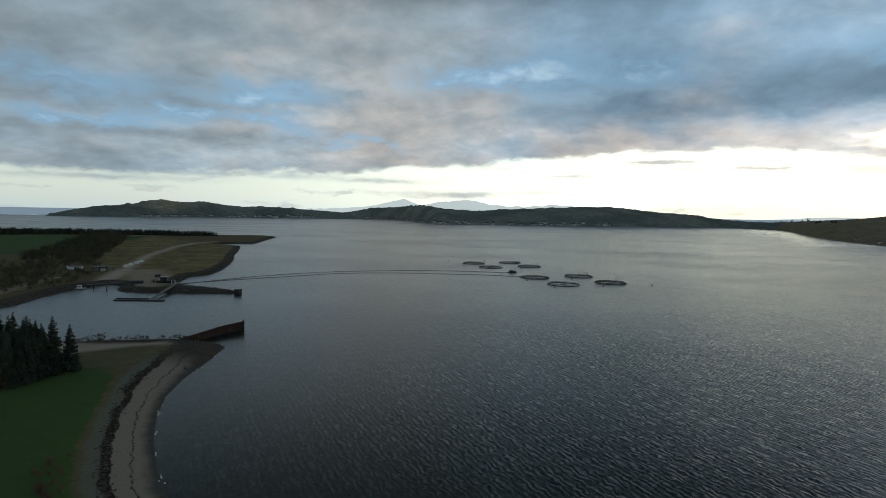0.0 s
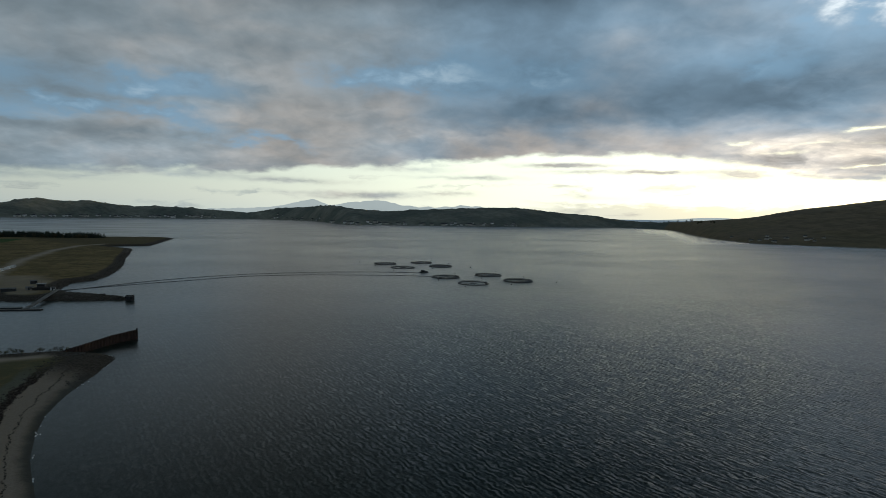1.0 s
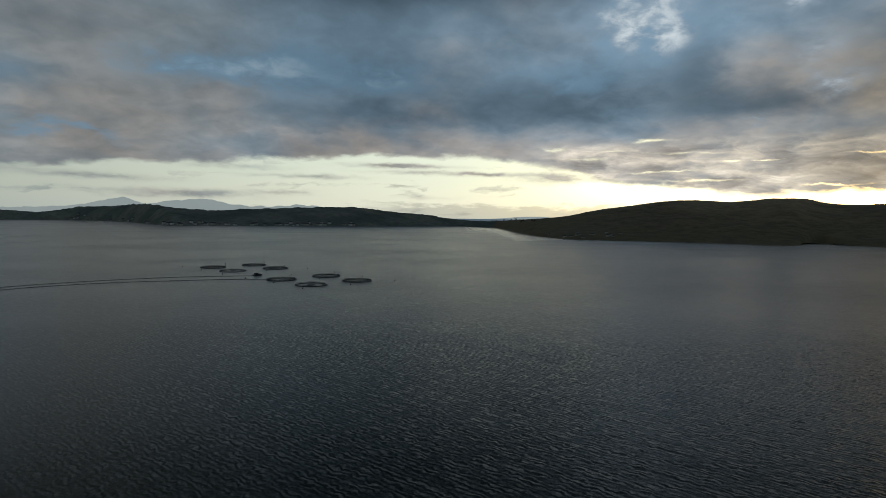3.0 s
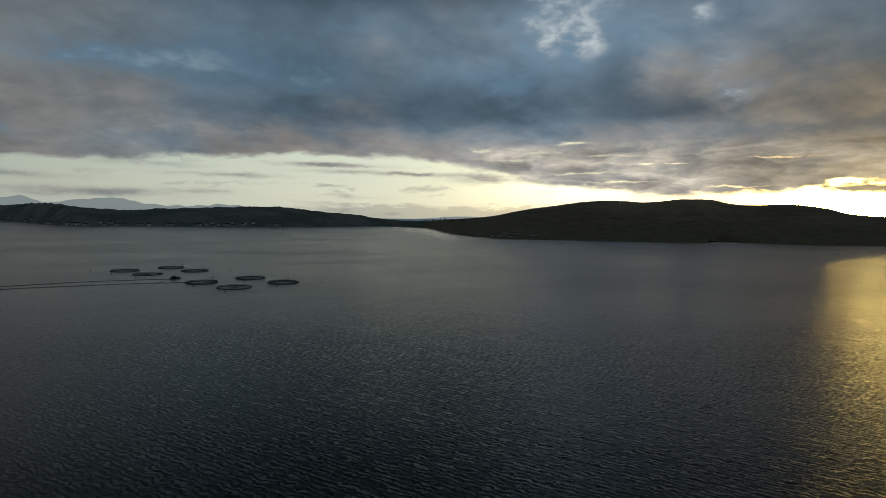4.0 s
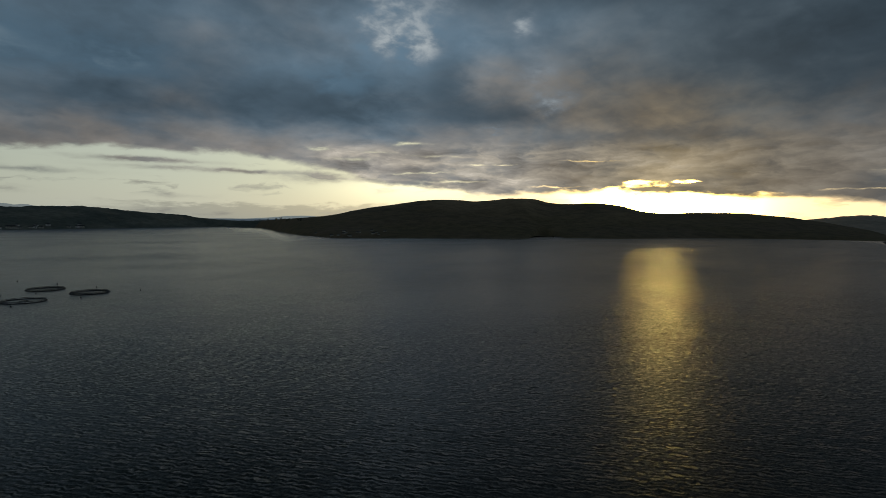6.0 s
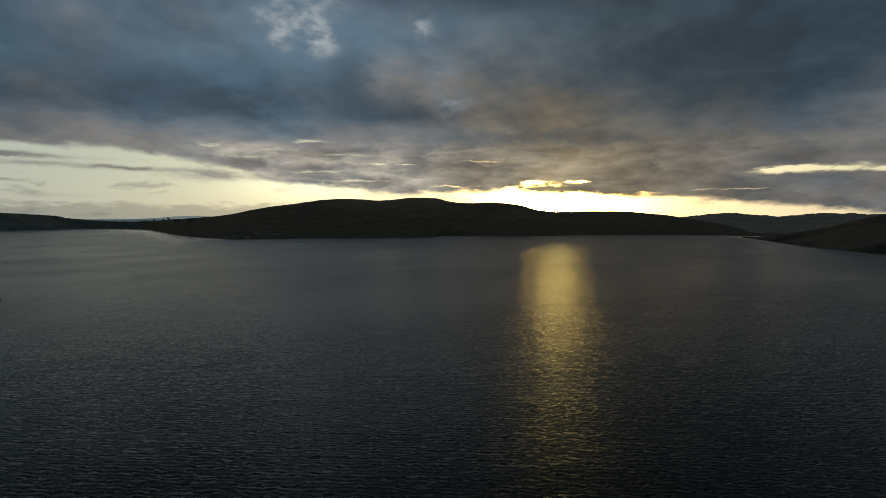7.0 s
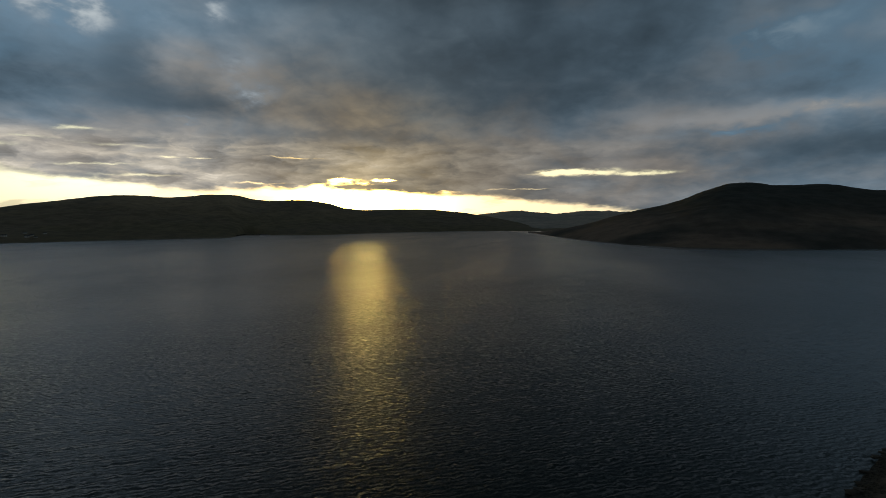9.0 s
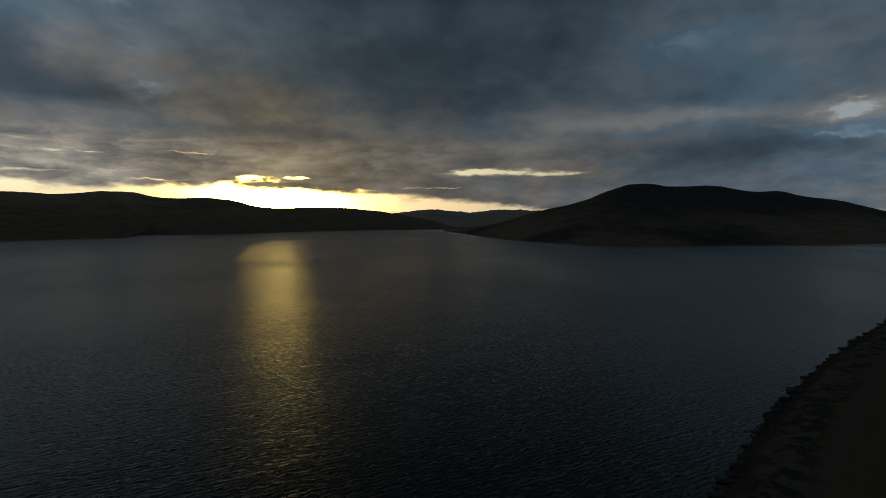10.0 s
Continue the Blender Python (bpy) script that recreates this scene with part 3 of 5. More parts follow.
hill("hill_village", -15.5, 29.5, 0.1,
     ((-15.5, 4800), (-11.5, 4780), (-8.6, 4270), (-4.4, 2850), (-0.9, 2855), (9, 2910), (19.8, 3365), (24.1, 3600), (27.7, 3390), (29.5, 3300)),
     ((-15.5, -0.1), (-14.4, -0.03), (-12.1, 0.42), (-8.6, 0.66), (-6.2, 0.86), (-3.3, 0.58), (-0.3, 0.39), (2.6, 0.6), (6.1, 0.71), (12.3, 0.97),
      (14.5, 0.9), (17.2, 0.6), (20.2, 0.38), (24.1, -0.09), (26.4, -0.24), (29.5, -0.25)),
     ((-15.5, 100), (-8, 500), (12, 700), (24, 250), (29.5, 200)), M_FARM, wob=0.5, woods=9.0, label="low wooded farmland ridge above a shoreline village")
hill("hill_headland", -39.7, -13.5, 0.1,
     ((-39.7, 4300), (-34.8, 4080), (-27, 4500), (-20.6, 4700), (-13.5, 4800)),
     ((-39.7, -0.68), (-38.6, -0.34), (-36.1, 0.16), (-33.5, 0.45), (-31, 0.88), (-29.8, 0.77), (-26.1, 0.65), (-25.3, 0.5), (-20.6, 0.42),
      (-18.4, 0.28), (-14.4, 0.05), (-13.5, -0.1)),
     ((-39.7, 60), (-36, 300), (-30, 400), (-20, 150), (-13.5, 80)), M_FARM, wob=0.35, woods=12.0, label="distant wooded headland with scattered villas by the water")
hill("hill_far_glen", 76, 102, 0.2, ((76, 2900), (83, 2250), (102, 2150)),
     ((76, 0.2), (80.4, 0.13), (82.3, 0.34), (85.2, 0.52), (87, 0.32), (89.2, 0.21), (91.3, 0.45), (93.6, 0.43), (96.2, 0.32), (102, 0.2)),
     ((76, 1500), (83, 2200), (102, 2300)), M_GLEN, wob=0.5, label="far dim ridge at the head of the loch", jag=9.0)


# ---- far mountains: glowing backdrop, haze put into its colour ----
def mountains():
    mat = bpy.data.materials.new("glowing_mountain_haze")
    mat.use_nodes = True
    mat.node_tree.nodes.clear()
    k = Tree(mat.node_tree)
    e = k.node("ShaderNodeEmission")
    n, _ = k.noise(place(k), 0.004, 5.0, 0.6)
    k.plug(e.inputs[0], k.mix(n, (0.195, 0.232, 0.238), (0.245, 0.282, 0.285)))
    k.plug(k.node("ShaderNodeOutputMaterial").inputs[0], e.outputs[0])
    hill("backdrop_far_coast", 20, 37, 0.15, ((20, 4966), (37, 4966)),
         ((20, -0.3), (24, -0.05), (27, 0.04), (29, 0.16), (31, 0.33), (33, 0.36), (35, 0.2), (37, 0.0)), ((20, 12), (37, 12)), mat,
         "glowing backdrop of a far coast beyond the low neck of land, haze in its colour", 0.0, far=4970.0)
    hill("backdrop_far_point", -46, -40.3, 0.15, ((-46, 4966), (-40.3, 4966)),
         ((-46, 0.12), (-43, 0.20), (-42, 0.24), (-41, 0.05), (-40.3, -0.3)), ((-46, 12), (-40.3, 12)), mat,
         "glowing backdrop of a far headland out to sea, haze in its colour", 0.0, far=4970.0)
    # upright glowing strip, raised to eye height, stands in for the open sea beyond
    sea = bpy.data.materials.new("glowing_far_sea")
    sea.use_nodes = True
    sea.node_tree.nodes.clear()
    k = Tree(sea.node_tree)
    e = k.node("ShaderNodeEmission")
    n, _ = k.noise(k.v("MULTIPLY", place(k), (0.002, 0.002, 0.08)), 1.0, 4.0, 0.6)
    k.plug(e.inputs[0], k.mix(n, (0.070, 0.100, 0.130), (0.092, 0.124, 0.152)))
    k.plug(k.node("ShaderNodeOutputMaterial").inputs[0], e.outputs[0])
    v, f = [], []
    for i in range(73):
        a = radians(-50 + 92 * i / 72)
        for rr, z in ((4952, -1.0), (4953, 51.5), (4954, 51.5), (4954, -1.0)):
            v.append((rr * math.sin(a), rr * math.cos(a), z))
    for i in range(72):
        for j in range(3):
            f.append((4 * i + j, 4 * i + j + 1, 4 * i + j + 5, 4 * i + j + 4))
    tagged(obj("backdrop_sea_strip", v, f, sea), "upright glowing strip standing in for open sea up to the horizon", "sea", kind="structure")
    # mountains shrunk and set just behind the hills to fit the camera's view
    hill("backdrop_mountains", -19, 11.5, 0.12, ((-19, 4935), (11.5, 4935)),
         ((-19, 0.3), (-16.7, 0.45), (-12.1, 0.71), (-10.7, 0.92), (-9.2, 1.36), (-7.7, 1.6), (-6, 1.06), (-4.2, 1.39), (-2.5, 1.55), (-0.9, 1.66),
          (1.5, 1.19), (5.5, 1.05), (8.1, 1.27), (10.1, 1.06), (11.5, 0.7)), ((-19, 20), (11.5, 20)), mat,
         "glowing pale blue mountain backdrop behind the hills, haze in its colour, scaled to the view", 0.0, jag=10.0)


mountains()

# ---- mainland: one sheet of ground with its coast ----
BEACH = ((4600, -4700), (1500, -1900), (700, -720), (400, -330), (270, -191), (204, -126), (164, -92), (137, -69), (100, -43), (60, -12),
         (20, 22), (-22, 60), (-56, 92), (-72, 115), (-83, 136), (-89, 155), (-91, 176), (-93.5, 190), (-95, 199), (-99, 203), (-106, 205.5), (-111, 206))
HARBOUR = ((-113.5, 208), (-124, 205), (-138, 202), (-152, 196), (-185, 190), (-240, 200), (-262, 228), (-245, 263),
           (-244, 274), (-252, 300), (-256, 337), (-250, 354), (-238, 350), (-232, 338), (-224, 327), (-209, 324), (-190, 326),
           (-170, 328), (-153, 329.5))
POINT = ((-151, 335), (-162, 343), (-190, 353), (-208, 363), (-214, 378), (-223, 409), (-215, 425), (-221, 455), (-236, 503), (-254, 550),
         (-284, 620), (-304, 673), (-342, 766), (-372, 784), (-400, 815), (-378, 838), (-352, 841), (-376, 946), (-406, 1080), (-440, 1105),
         (-530, 1085), (-640, 1095), (-760, 1040), (-900, 960), (-1100, 940), (-1500, 1100), (-4600, 2400))


def rounded(pts, rounds=2):
    """Corners of an open line cut off, again and again."""
    for _ in range(rounds):
        cut = [pts[0]]
        for (ax, ay), (bx, by) in zip(pts, pts[1:]):
            cut += [(0.75 * ax + 0.25 * bx, 0.75 * ay + 0.25 * by), (0.25 * ax + 0.75 * bx, 0.25 * ay + 0.75 * by)]
        pts = tuple(cut) + (pts[-1],)
    return pts


BEACH = rounded(BEACH)
COAST = BEACH + HARBOUR + POINT + ((-4700, -4600),)


def shore_distance(px, py):
    """Metres inland of the coast, negative at sea."""
    best = np.full(px.shape, 1e18)
    inside = np.zeros(px.shape, bool)
    for (ax, ay), (bx, by) in zip(COAST, COAST[1:] + COAST[:1]):
        dx, dy = bx - ax, by - ay
        t = np.clip(((px - ax) * dx + (py - ay) * dy) / (dx * dx + dy * dy), 0, 1)
        best = np.minimum(best, (px - ax - t * dx) ** 2 + (py - ay - t * dy) ** 2)
        if ay != by:
            inside ^= ((ay > py) != (by > py)) & (px < (bx - ax) * (py - ay) / (by - ay) + ax)
    return np.where(inside, 1, -1) * np.sqrt(best)


def smooth(x, lo, hi):
    t = np.clip((x - lo) / (hi - lo), 0, 1)
    return t * t * (3 - 2 * t)


def sandy_mask(px, py):
    return (1 - smooth(py, 166, 184)) * smooth(px, -150, -125) * (1 - smooth(px, 10, 60))


def beach_spread(px, py):
    """How much wider the beach is towards the jetty."""
    return 1 + 0.62 * smooth(py, 122, 190) * (1 - smooth(py, 192, 204)) * smooth(px, -150, -130)


def land_height(px, py, d):
    wob = np.array([fbm(a, b, 35, 3, 5.0) for a, b in zip(px.ravel(), py.ravel())]).reshape(px.shape)
    beach = np.where(d < 0, 0.13 * d, np.interp(d, (0, 9, 14, 18, 60, 300, 2500), (0, 1.1, 2.2, 2.6, 3.6, 9, 140)))
    quay = np.where(d < 0, 0.3 * d, np.interp(d, (0, 3, 8, 60, 300, 2500), (0, 1.3, 2.6, 3.2, 6, 120)))
    m = sandy_mask(px, py)
    z = m * beach + (1 - m) * quay
    return np.maximum(z + 0.35 * wob * np.clip(d / 8, 0, 1), -3.0)


def grid_lines(stops):
    out = [stops[0][0]]
    for (a, _), (b, s) in zip(stops, stops[1:]):
        n = max(1, round((b - a) / s))
        out += [a + (b - a) * (i + 1) / n for i in range(n)]
    return np.array(out)


def near_path(px, py, pts, width):
    best = np.full(px.shape, 1e18)
    for (ax, ay), (bx, by) in zip(pts, pts[1:]):
        dx, dy = bx - ax, by - ay
        t = np.clip(((px - ax) * dx + (py - ay) * dy) / (dx * dx + dy * dy), 0, 1)
        best = np.minimum(best, (px - ax - t * dx) ** 2 + (py - ay - t * dy) ** 2)
    return 1 - smooth(np.sqrt(best), width * 0.3, width * 0.7)


def land_z(x, y):
    a, b = np.array([float(x)]), np.array([float(y)])
    return float(land_height(a, b, shore_distance(a, b))[0])


def build_ground():
    xs = grid_lines(((-4700, 0), (-1200, 250), (-520, 14), (-270, 5), (-160, 3), (-50, 1.6), (60, 6), (280, 2), (700, 40), (4700, 300)))
    ys = grid_lines(((-4700, 0), (-300, 250), (-230, 12), (-40, 2), (20, 6), (210, 1.6), (400, 3), (560, 6), (1150, 10), (2500, 150)))
    px, py = np.meshgrid(xs, ys, indexing="ij")
    d = shore_distance(px, py)
    d = d + 0.9 * np.array([fbm(a, b, 14, 3, 1.0) for a, b in zip(px.ravel(), py.ravel())]).reshape(px.shape) * np.clip(np.abs(d) / 2, 0.3, 1)
    z = land_height(px, py, d)
    nx, ny = px.shape
    idx = np.arange(nx * ny).reshape(nx, ny)
    keep = np.maximum.reduce([d[:-1, :-1], d[1:, :-1], d[:-1, 1:], d[1:, 1:]]) > -9
    quads = np.stack([idx[:-1, :-1], idx[1:, :-1], idx[1:, 1:], idx[:-1, 1:]], -1)[keep]
    used = np.unique(quads)
    remap = np.full(nx * ny, -1)
    remap[used] = np.arange(len(used))
    co = np.stack([px.ravel(), py.ravel(), z.ravel()], -1)[used]
    d = d / beach_spread(px, py)
    d = np.where((px > -200) & (py > 308) & (py < 352), d * 0.5, d)
    me = bpy.data.meshes.new("ground")
    me.from_pydata(co.tolist(), [], remap[quads].tolist())
    me.materials.append(M_GROUND)
    me.shade_smooth()
    fx, fy = co[:, 0], co[:, 1]
    dd = d.ravel()[used]
    # pasture by the beach and the field on the point
    fld = smooth(dd, 12, 16) * (1 - smooth(fy + 0.35 * fx, 108, 128)) * smooth(fx, -400, -300) * (1 - smooth(fx, -40, 0))
    fld = np.maximum(fld, (1 - smooth(fx + 0.28 * fy, -330, -290)) * smooth(fy + 0.22 * fx, 395, 420) * (1 - smooth(fy - 0.10 * fx, 965, 985)) * smooth(dd, 40, 60))
    fld = np.maximum(fld, (1 - smooth(fy + 0.72 * fx, -5, 6)) * smooth(fx, 30, 60) * 0.5)
    gra = near_path(fx, fy, ((-246, 339), (-266, 381), (-283, 420), (-344, 548), (-394, 685), (-421, 790), (-412, 829)), 8.0)
    gra = np.maximum(gra, near_path(fx, fy, ((-220, 342), (-240, 385), (-262, 410)), 30.0) * 0.55)
    gra = np.maximum(gra, near_path(fx, fy, ((-246, 339), (-266, 381), (-283, 420)), 13.0) * 0.9)
    gra = np.maximum(gra, near_path(fx, fy, ((-262, 262), (-272, 293), (-289, 336), (-297, 365)), 6.0) * 0.6)
    gra = np.maximum(gra, near_path(fx, fy, ((-170, 176), (-141, 181), (-126, 193), (-116, 197)), 15.0))
    # darker ground tone on the right shore, the harbour slope and the spit
    drk = smooth(fx, 20, 60) * (1 - smooth(fy, 0, 30)) * 0.85
    drk = np.maximum(drk, (1 - smooth(fy + 1.28 * fx, 10, 50)) * smooth(fy, 200, 240) * (1 - smooth(fy + 0.22 * fx, 415, 450)) * 0.9)
    drk = np.maximum(drk, smooth(fy + 0.9 * fx, 395, 450) * smooth(fy, 640, 720) * 0.95)
    for name, val in (("heath", drk), ("shore", dd), ("field", fld), ("gravel", gra), ("sandy", sandy_mask(fx, fy))):
        me.attributes.new(name, "FLOAT", "POINT").data.foreach_set("value", val.astype(np.float32))
    tagged(new("ground", me), "shore land with sand beach, rough grass, pasture and gravel tracks", "ground", kind="structure")


build_ground()

from mathutils.bvhtree import BVHTree

# ---- materials of things ----
M_PIPE = plain_material("black_pipe", (0.014, 0.015, 0.016), 0.5)
M_NET = plain_material("dark_net", (0.020, 0.022, 0.022), 0.9)
M_RUST = plain_material("rusty_sheet_pile", (0.046, 0.027, 0.021), 0.9, 0.5, 0.8, 0.0, 0.03)
M_CONCRETE = plain_material("weathered_concrete", (0.26, 0.25, 0.23), 0.9, 0.3, 0.8, 0.0, 0.03)
M_DARKSTEEL = plain_material("dark_painted_steel", (0.030, 0.032, 0.034), 0.6, 0.4)
M_WHITE = plain_material("white_paint", (0.82, 0.82, 0.80), 0.5, 0.12, 0.6)
M_GLASS = plain_material("dark_window_glass", (0.02, 0.022, 0.025), 0.1, 0.1)
M_ROOF = plain_material("grey_sheet_roof", (0.20, 0.20, 0.195), 0.7, 0.3, 0.5)
M_SLATE = plain_material("slate_roof", (0.05, 0.052, 0.058), 0.7, 0.3, 0.3)
M_WALL = plain_material("rendered_wall", (0.55, 0.53, 0.48), 0.9, 0.2, 0.3)
M_ROCK = plain_material("shore_rock", (0.098, 0.086, 0.070), 0.9, 0.6, 0.7, 0.0, 0.15)
M_BARK = plain_material("bark", (0.045, 0.034, 0.024), 0.95, 0.4, 2.0)
M_NEEDLE = plain_material("spruce_needles", (0.036, 0.052, 0.034), 0.9, 0.5, 0.6)
M_LEAF = plain_material("scrub_foliage", (0.092, 0.090, 0.048), 0.95, 0.55, 0.5)
M_BRAMBLE = plain_material("withered_bramble", (0.175, 0.098, 0.060), 0.95, 0.5, 0.8)
M_ORANGE = plain_material("faded_orange_float", (0.16, 0.065, 0.03), 0.6, 0.2)
M_PLANK = plain_material("grey_decking", (0.16, 0.15, 0.135), 0.85, 0.3, 1.5)
M_TYRE = plain_material("tyre_rubber", (0.02, 0.02, 0.02), 0.9, 0.2)


def thing(name, label, category, group=""):
    ob = new(name)
    ob.empty_display_size = 0.5
    return tagged(ob, label, category, group)


# ---- fish farm ----
def ring(r, z, n=72):
    return [(r * math.cos(2 * math.pi * i / n), r * math.sin(2 * math.pi * i / n), z) for i in range(n)]


def fish_cage(covered):
    label = ("round floating fish cage with black collars under a dark bird net" if covered
             else "open round floating fish cage with black collars and a central float")
    cage = thing("fish_cage", label, "fish cage", "fish cages")
    for name, r in (("outer_collar", 12.0), ("inner_collar", 11.2)):
        bm = bmesh.new()
        tube(bm, ring(r, 0.12), 0.27, 6, True)
        part(name, bm, M_PIPE, cage)
    bm = bmesh.new()
    tube(bm, ring(11.5, 0.95), 0.11, 5, True)
    part("handrail", bm, M_PIPE, cage)
    bm = bmesh.new()
    tube(bm, [(11.6, 0, 0.0), (11.5, 0, 1.0)], 0.07, 5)
    first = part("stanchion", bm, M_PIPE, cage)
    for i in range(1, 24):
        ob = new("stanchion", first.data)
        ob.parent = cage
        ob.rotation_euler.z = 2 * math.pi * i / 24
    if covered:
        bm = bmesh.new()
        for i in range(216):
            if i % 3 == 0:
                q0, q1 = 2 * math.pi * i / 216, 2 * math.pi * (i + 1) / 216
                bm.faces.new([bm.verts.new((11.35 * math.cos(q), 11.35 * math.sin(q), z)) for q, z in ((q0, -1.5), (q1, -1.5), (q1, 0.9), (q0, 0.9))])
        part("jump_net", bm, M_NET, cage)
        bm = bmesh.new()
        # cover of crossed twine strips with gaps between them
        for ang in (0.3, 1.87):
            c, s = math.cos(ang), math.sin(ang)
            for j in range(-22, 23):
                off = j * 0.51
                half = math.sqrt(max(11.4**2 - off * off, 0.0))
                pts = []
                for q in np.linspace(-half, half, 9):
                    rr = math.hypot(q, off) / 11.4
                    pts.append((q * c - off * s, q * s + off * c, 0.9 - 0.6 * (1 - rr * rr)))
                for p, q in zip(pts, pts[1:]):
                    wx, wy = -s * 0.03, c * 0.03
                    bm.faces.new([bm.verts.new(v) for v in ((p[0] - wx, p[1] - wy, p[2]), (q[0] - wx, q[1] - wy, q[2]),
                                                            (q[0] + wx, q[1] + wy, q[2]), (p[0] + wx, p[1] + wy, p[2]))])
        part("bird_net", bm, M_NET, cage)
    else:
        bm = bmesh.new()
        tube(bm, ring(2.6, 0.12, 32), 0.13, 6, True)
        part("central_float", bm, M_PIPE, cage)
        bm = bmesh.new()
        for i in range(6):
            q = math.pi * i / 3
            tube(bm, [(2.6 * math.cos(q), 2.6 * math.sin(q), 0.2), (0.3 * math.cos(q), 0.3 * math.sin(q), 1.0)], 0.04, 5)
        part("net_stand", bm, M_PIPE, cage)
    return cage


def fish_farm():
    covered, bare = fish_cage(True), fish_cage(False)
    first = {True: True, False: True}
    for j in (0, 1, 3, 4):
        for i in (0, 1):
            is_bare = i == 0 and j in (1, 4)
            m = pose(-3 + 39.7 * i + 17.4 * j, 583 + 17.2 * i - 41.2 * j, 0, 0, 0, 40 * i + 25 * j)
            src = bare if is_bare else covered
            if first[not is_bare]:
                src.matrix_basis = m
                first[not is_bare] = False
            else:
                copy_thing(src, m)


def feed_barge():
    b = thing("feed_barge", "small dark feed barge moored between the fish cages", "barge")
    bm = bmesh.new()
    box(bm, -4.0, 4.0, -1.7, 1.7, -0.5, 0.8)
    bmesh.ops.bevel(bm, geom=bm.edges[:], offset=0.3, segments=2, affect="EDGES")
    part("hull", bm, M_DARKSTEEL, b)
    bm = bmesh.new()
    box(bm, -2.4, 0.0, -1.2, 1.2, 0.8, 2.0)
    cab = part("cabin", bm, M_DARKSTEEL, b)
    bm = bmesh.new()
    box(bm, -1.9, -0.5, -1.23, -1.19, 1.3, 1.8)
    part("window", bm, M_GLASS, cab)
    bm = bmesh.new()
    box(bm, 0.7, 2.9, -1.1, 1.1, 0.8, 1.4)
    part("feed_hopper", bm, M_ROOF, b)
    bm = bmesh.new()
    tube(bm, [(-2.2, 0, 2.0), (-2.2, 0, 3.2)], 0.06, 6)
    part("mast", bm, M_PIPE, b)
    b.matrix_basis = pose(33, 498, 0, 0, 0, 23)


def buoys():
    first = thing("mooring_buoy", "round dark mooring buoy riding low on the water", "buoy", "mooring buoys")
    bm = bmesh.new()
    bmesh.ops.create_icosphere(bm, subdivisions=2, radius=0.5, matrix=Matrix.Translation((0, 0, 0.2)))
    part("float", bm, M_DARKSTEEL, first, smooth=True)
    bm = bmesh.new()
    tube(bm, [(0.18 * math.cos(q), 0, 0.8 + 0.18 * math.sin(q)) for q in np.linspace(0, 2 * math.pi, 10, endpoint=False)], 0.06, 5, True)
    part("lifting_eye", bm, M_PIPE, first)
    spots = ((-31, 599), (-13, 556), (9, 617), (50, 636), (66, 589), (44, 535), (22, 474), (5, 515), (61, 492), (41, 437), (84, 550),
             (79, 453), (102, 506), (57, 396), (95, 410), (118, 465), (135, 424))
    for n, (x, y) in enumerate(spots):
        m = pose(x, y, 0, 0, 0, 37 * n)
        if n:
            copy_thing(first, m)
        else:
            first.matrix_basis = m


def hose(name, pts, label):
    xs = np.linspace(0, 1, len(pts))
    q = np.linspace(0, 1, 90)
    px, py = [curve_at(list(zip(xs, [p[i] for p in pts])), q) for i in (0, 1)]
    bm = bmesh.new()
    tube(bm, [(a, b, 0.12 + 0.05 * math.sin(i)) for i, (a, b) in enumerate(zip(px, py))], 0.13, 6)
    me = bpy.data.meshes.new(name)
    bm.to_mesh(me)
    bm.free()
    me.materials.append(M_PIPE)
    tagged(new(name, me), label, "hose", "feed hoses")


fish_farm()
feed_barge()
buoys()
hose("feed_hose", ((-207, 366), (-189, 397), (-176, 419), (-153, 445), (-121, 470), (-73, 489), (-22, 498), (29, 494)),
     "black floating feed hose curving out to the barge")
hose("feed_hose", ((-209, 368), (-186, 392), (-147, 429), (-117, 455), (-71, 470), (-31, 471), (4, 471), (38, 464)),
     "black floating feed hose running to the nearer cages")


# ---- sheet-pile walls ----
def pile_run(bm, a, b, z0, z1a, z1b, t=0.5):
    """One corrugated steel wall between two points of the plan."""
    a, b = Vector((*a, 0)), Vector((*b, 0))
    d = (b - a)
    n = max(2, int(d.length / 0.7))
    nrm = Vector((-d.y, d.x, 0)).normalized()
    prev = None
    for i in range(n * 2 + 1):
        f = i / (n * 2)
        off = t if (i // 2) % 2 else 0.0
        p = a + d * f + nrm * off
        top = z1a + (z1b - z1a) * f
        row = [bm.verts.new((p.x, p.y, z0)), bm.verts.new((p.x, p.y, top))]
        if prev:
            bm.faces.new((prev[0], row[0], row[1], prev[1]))
        prev = row


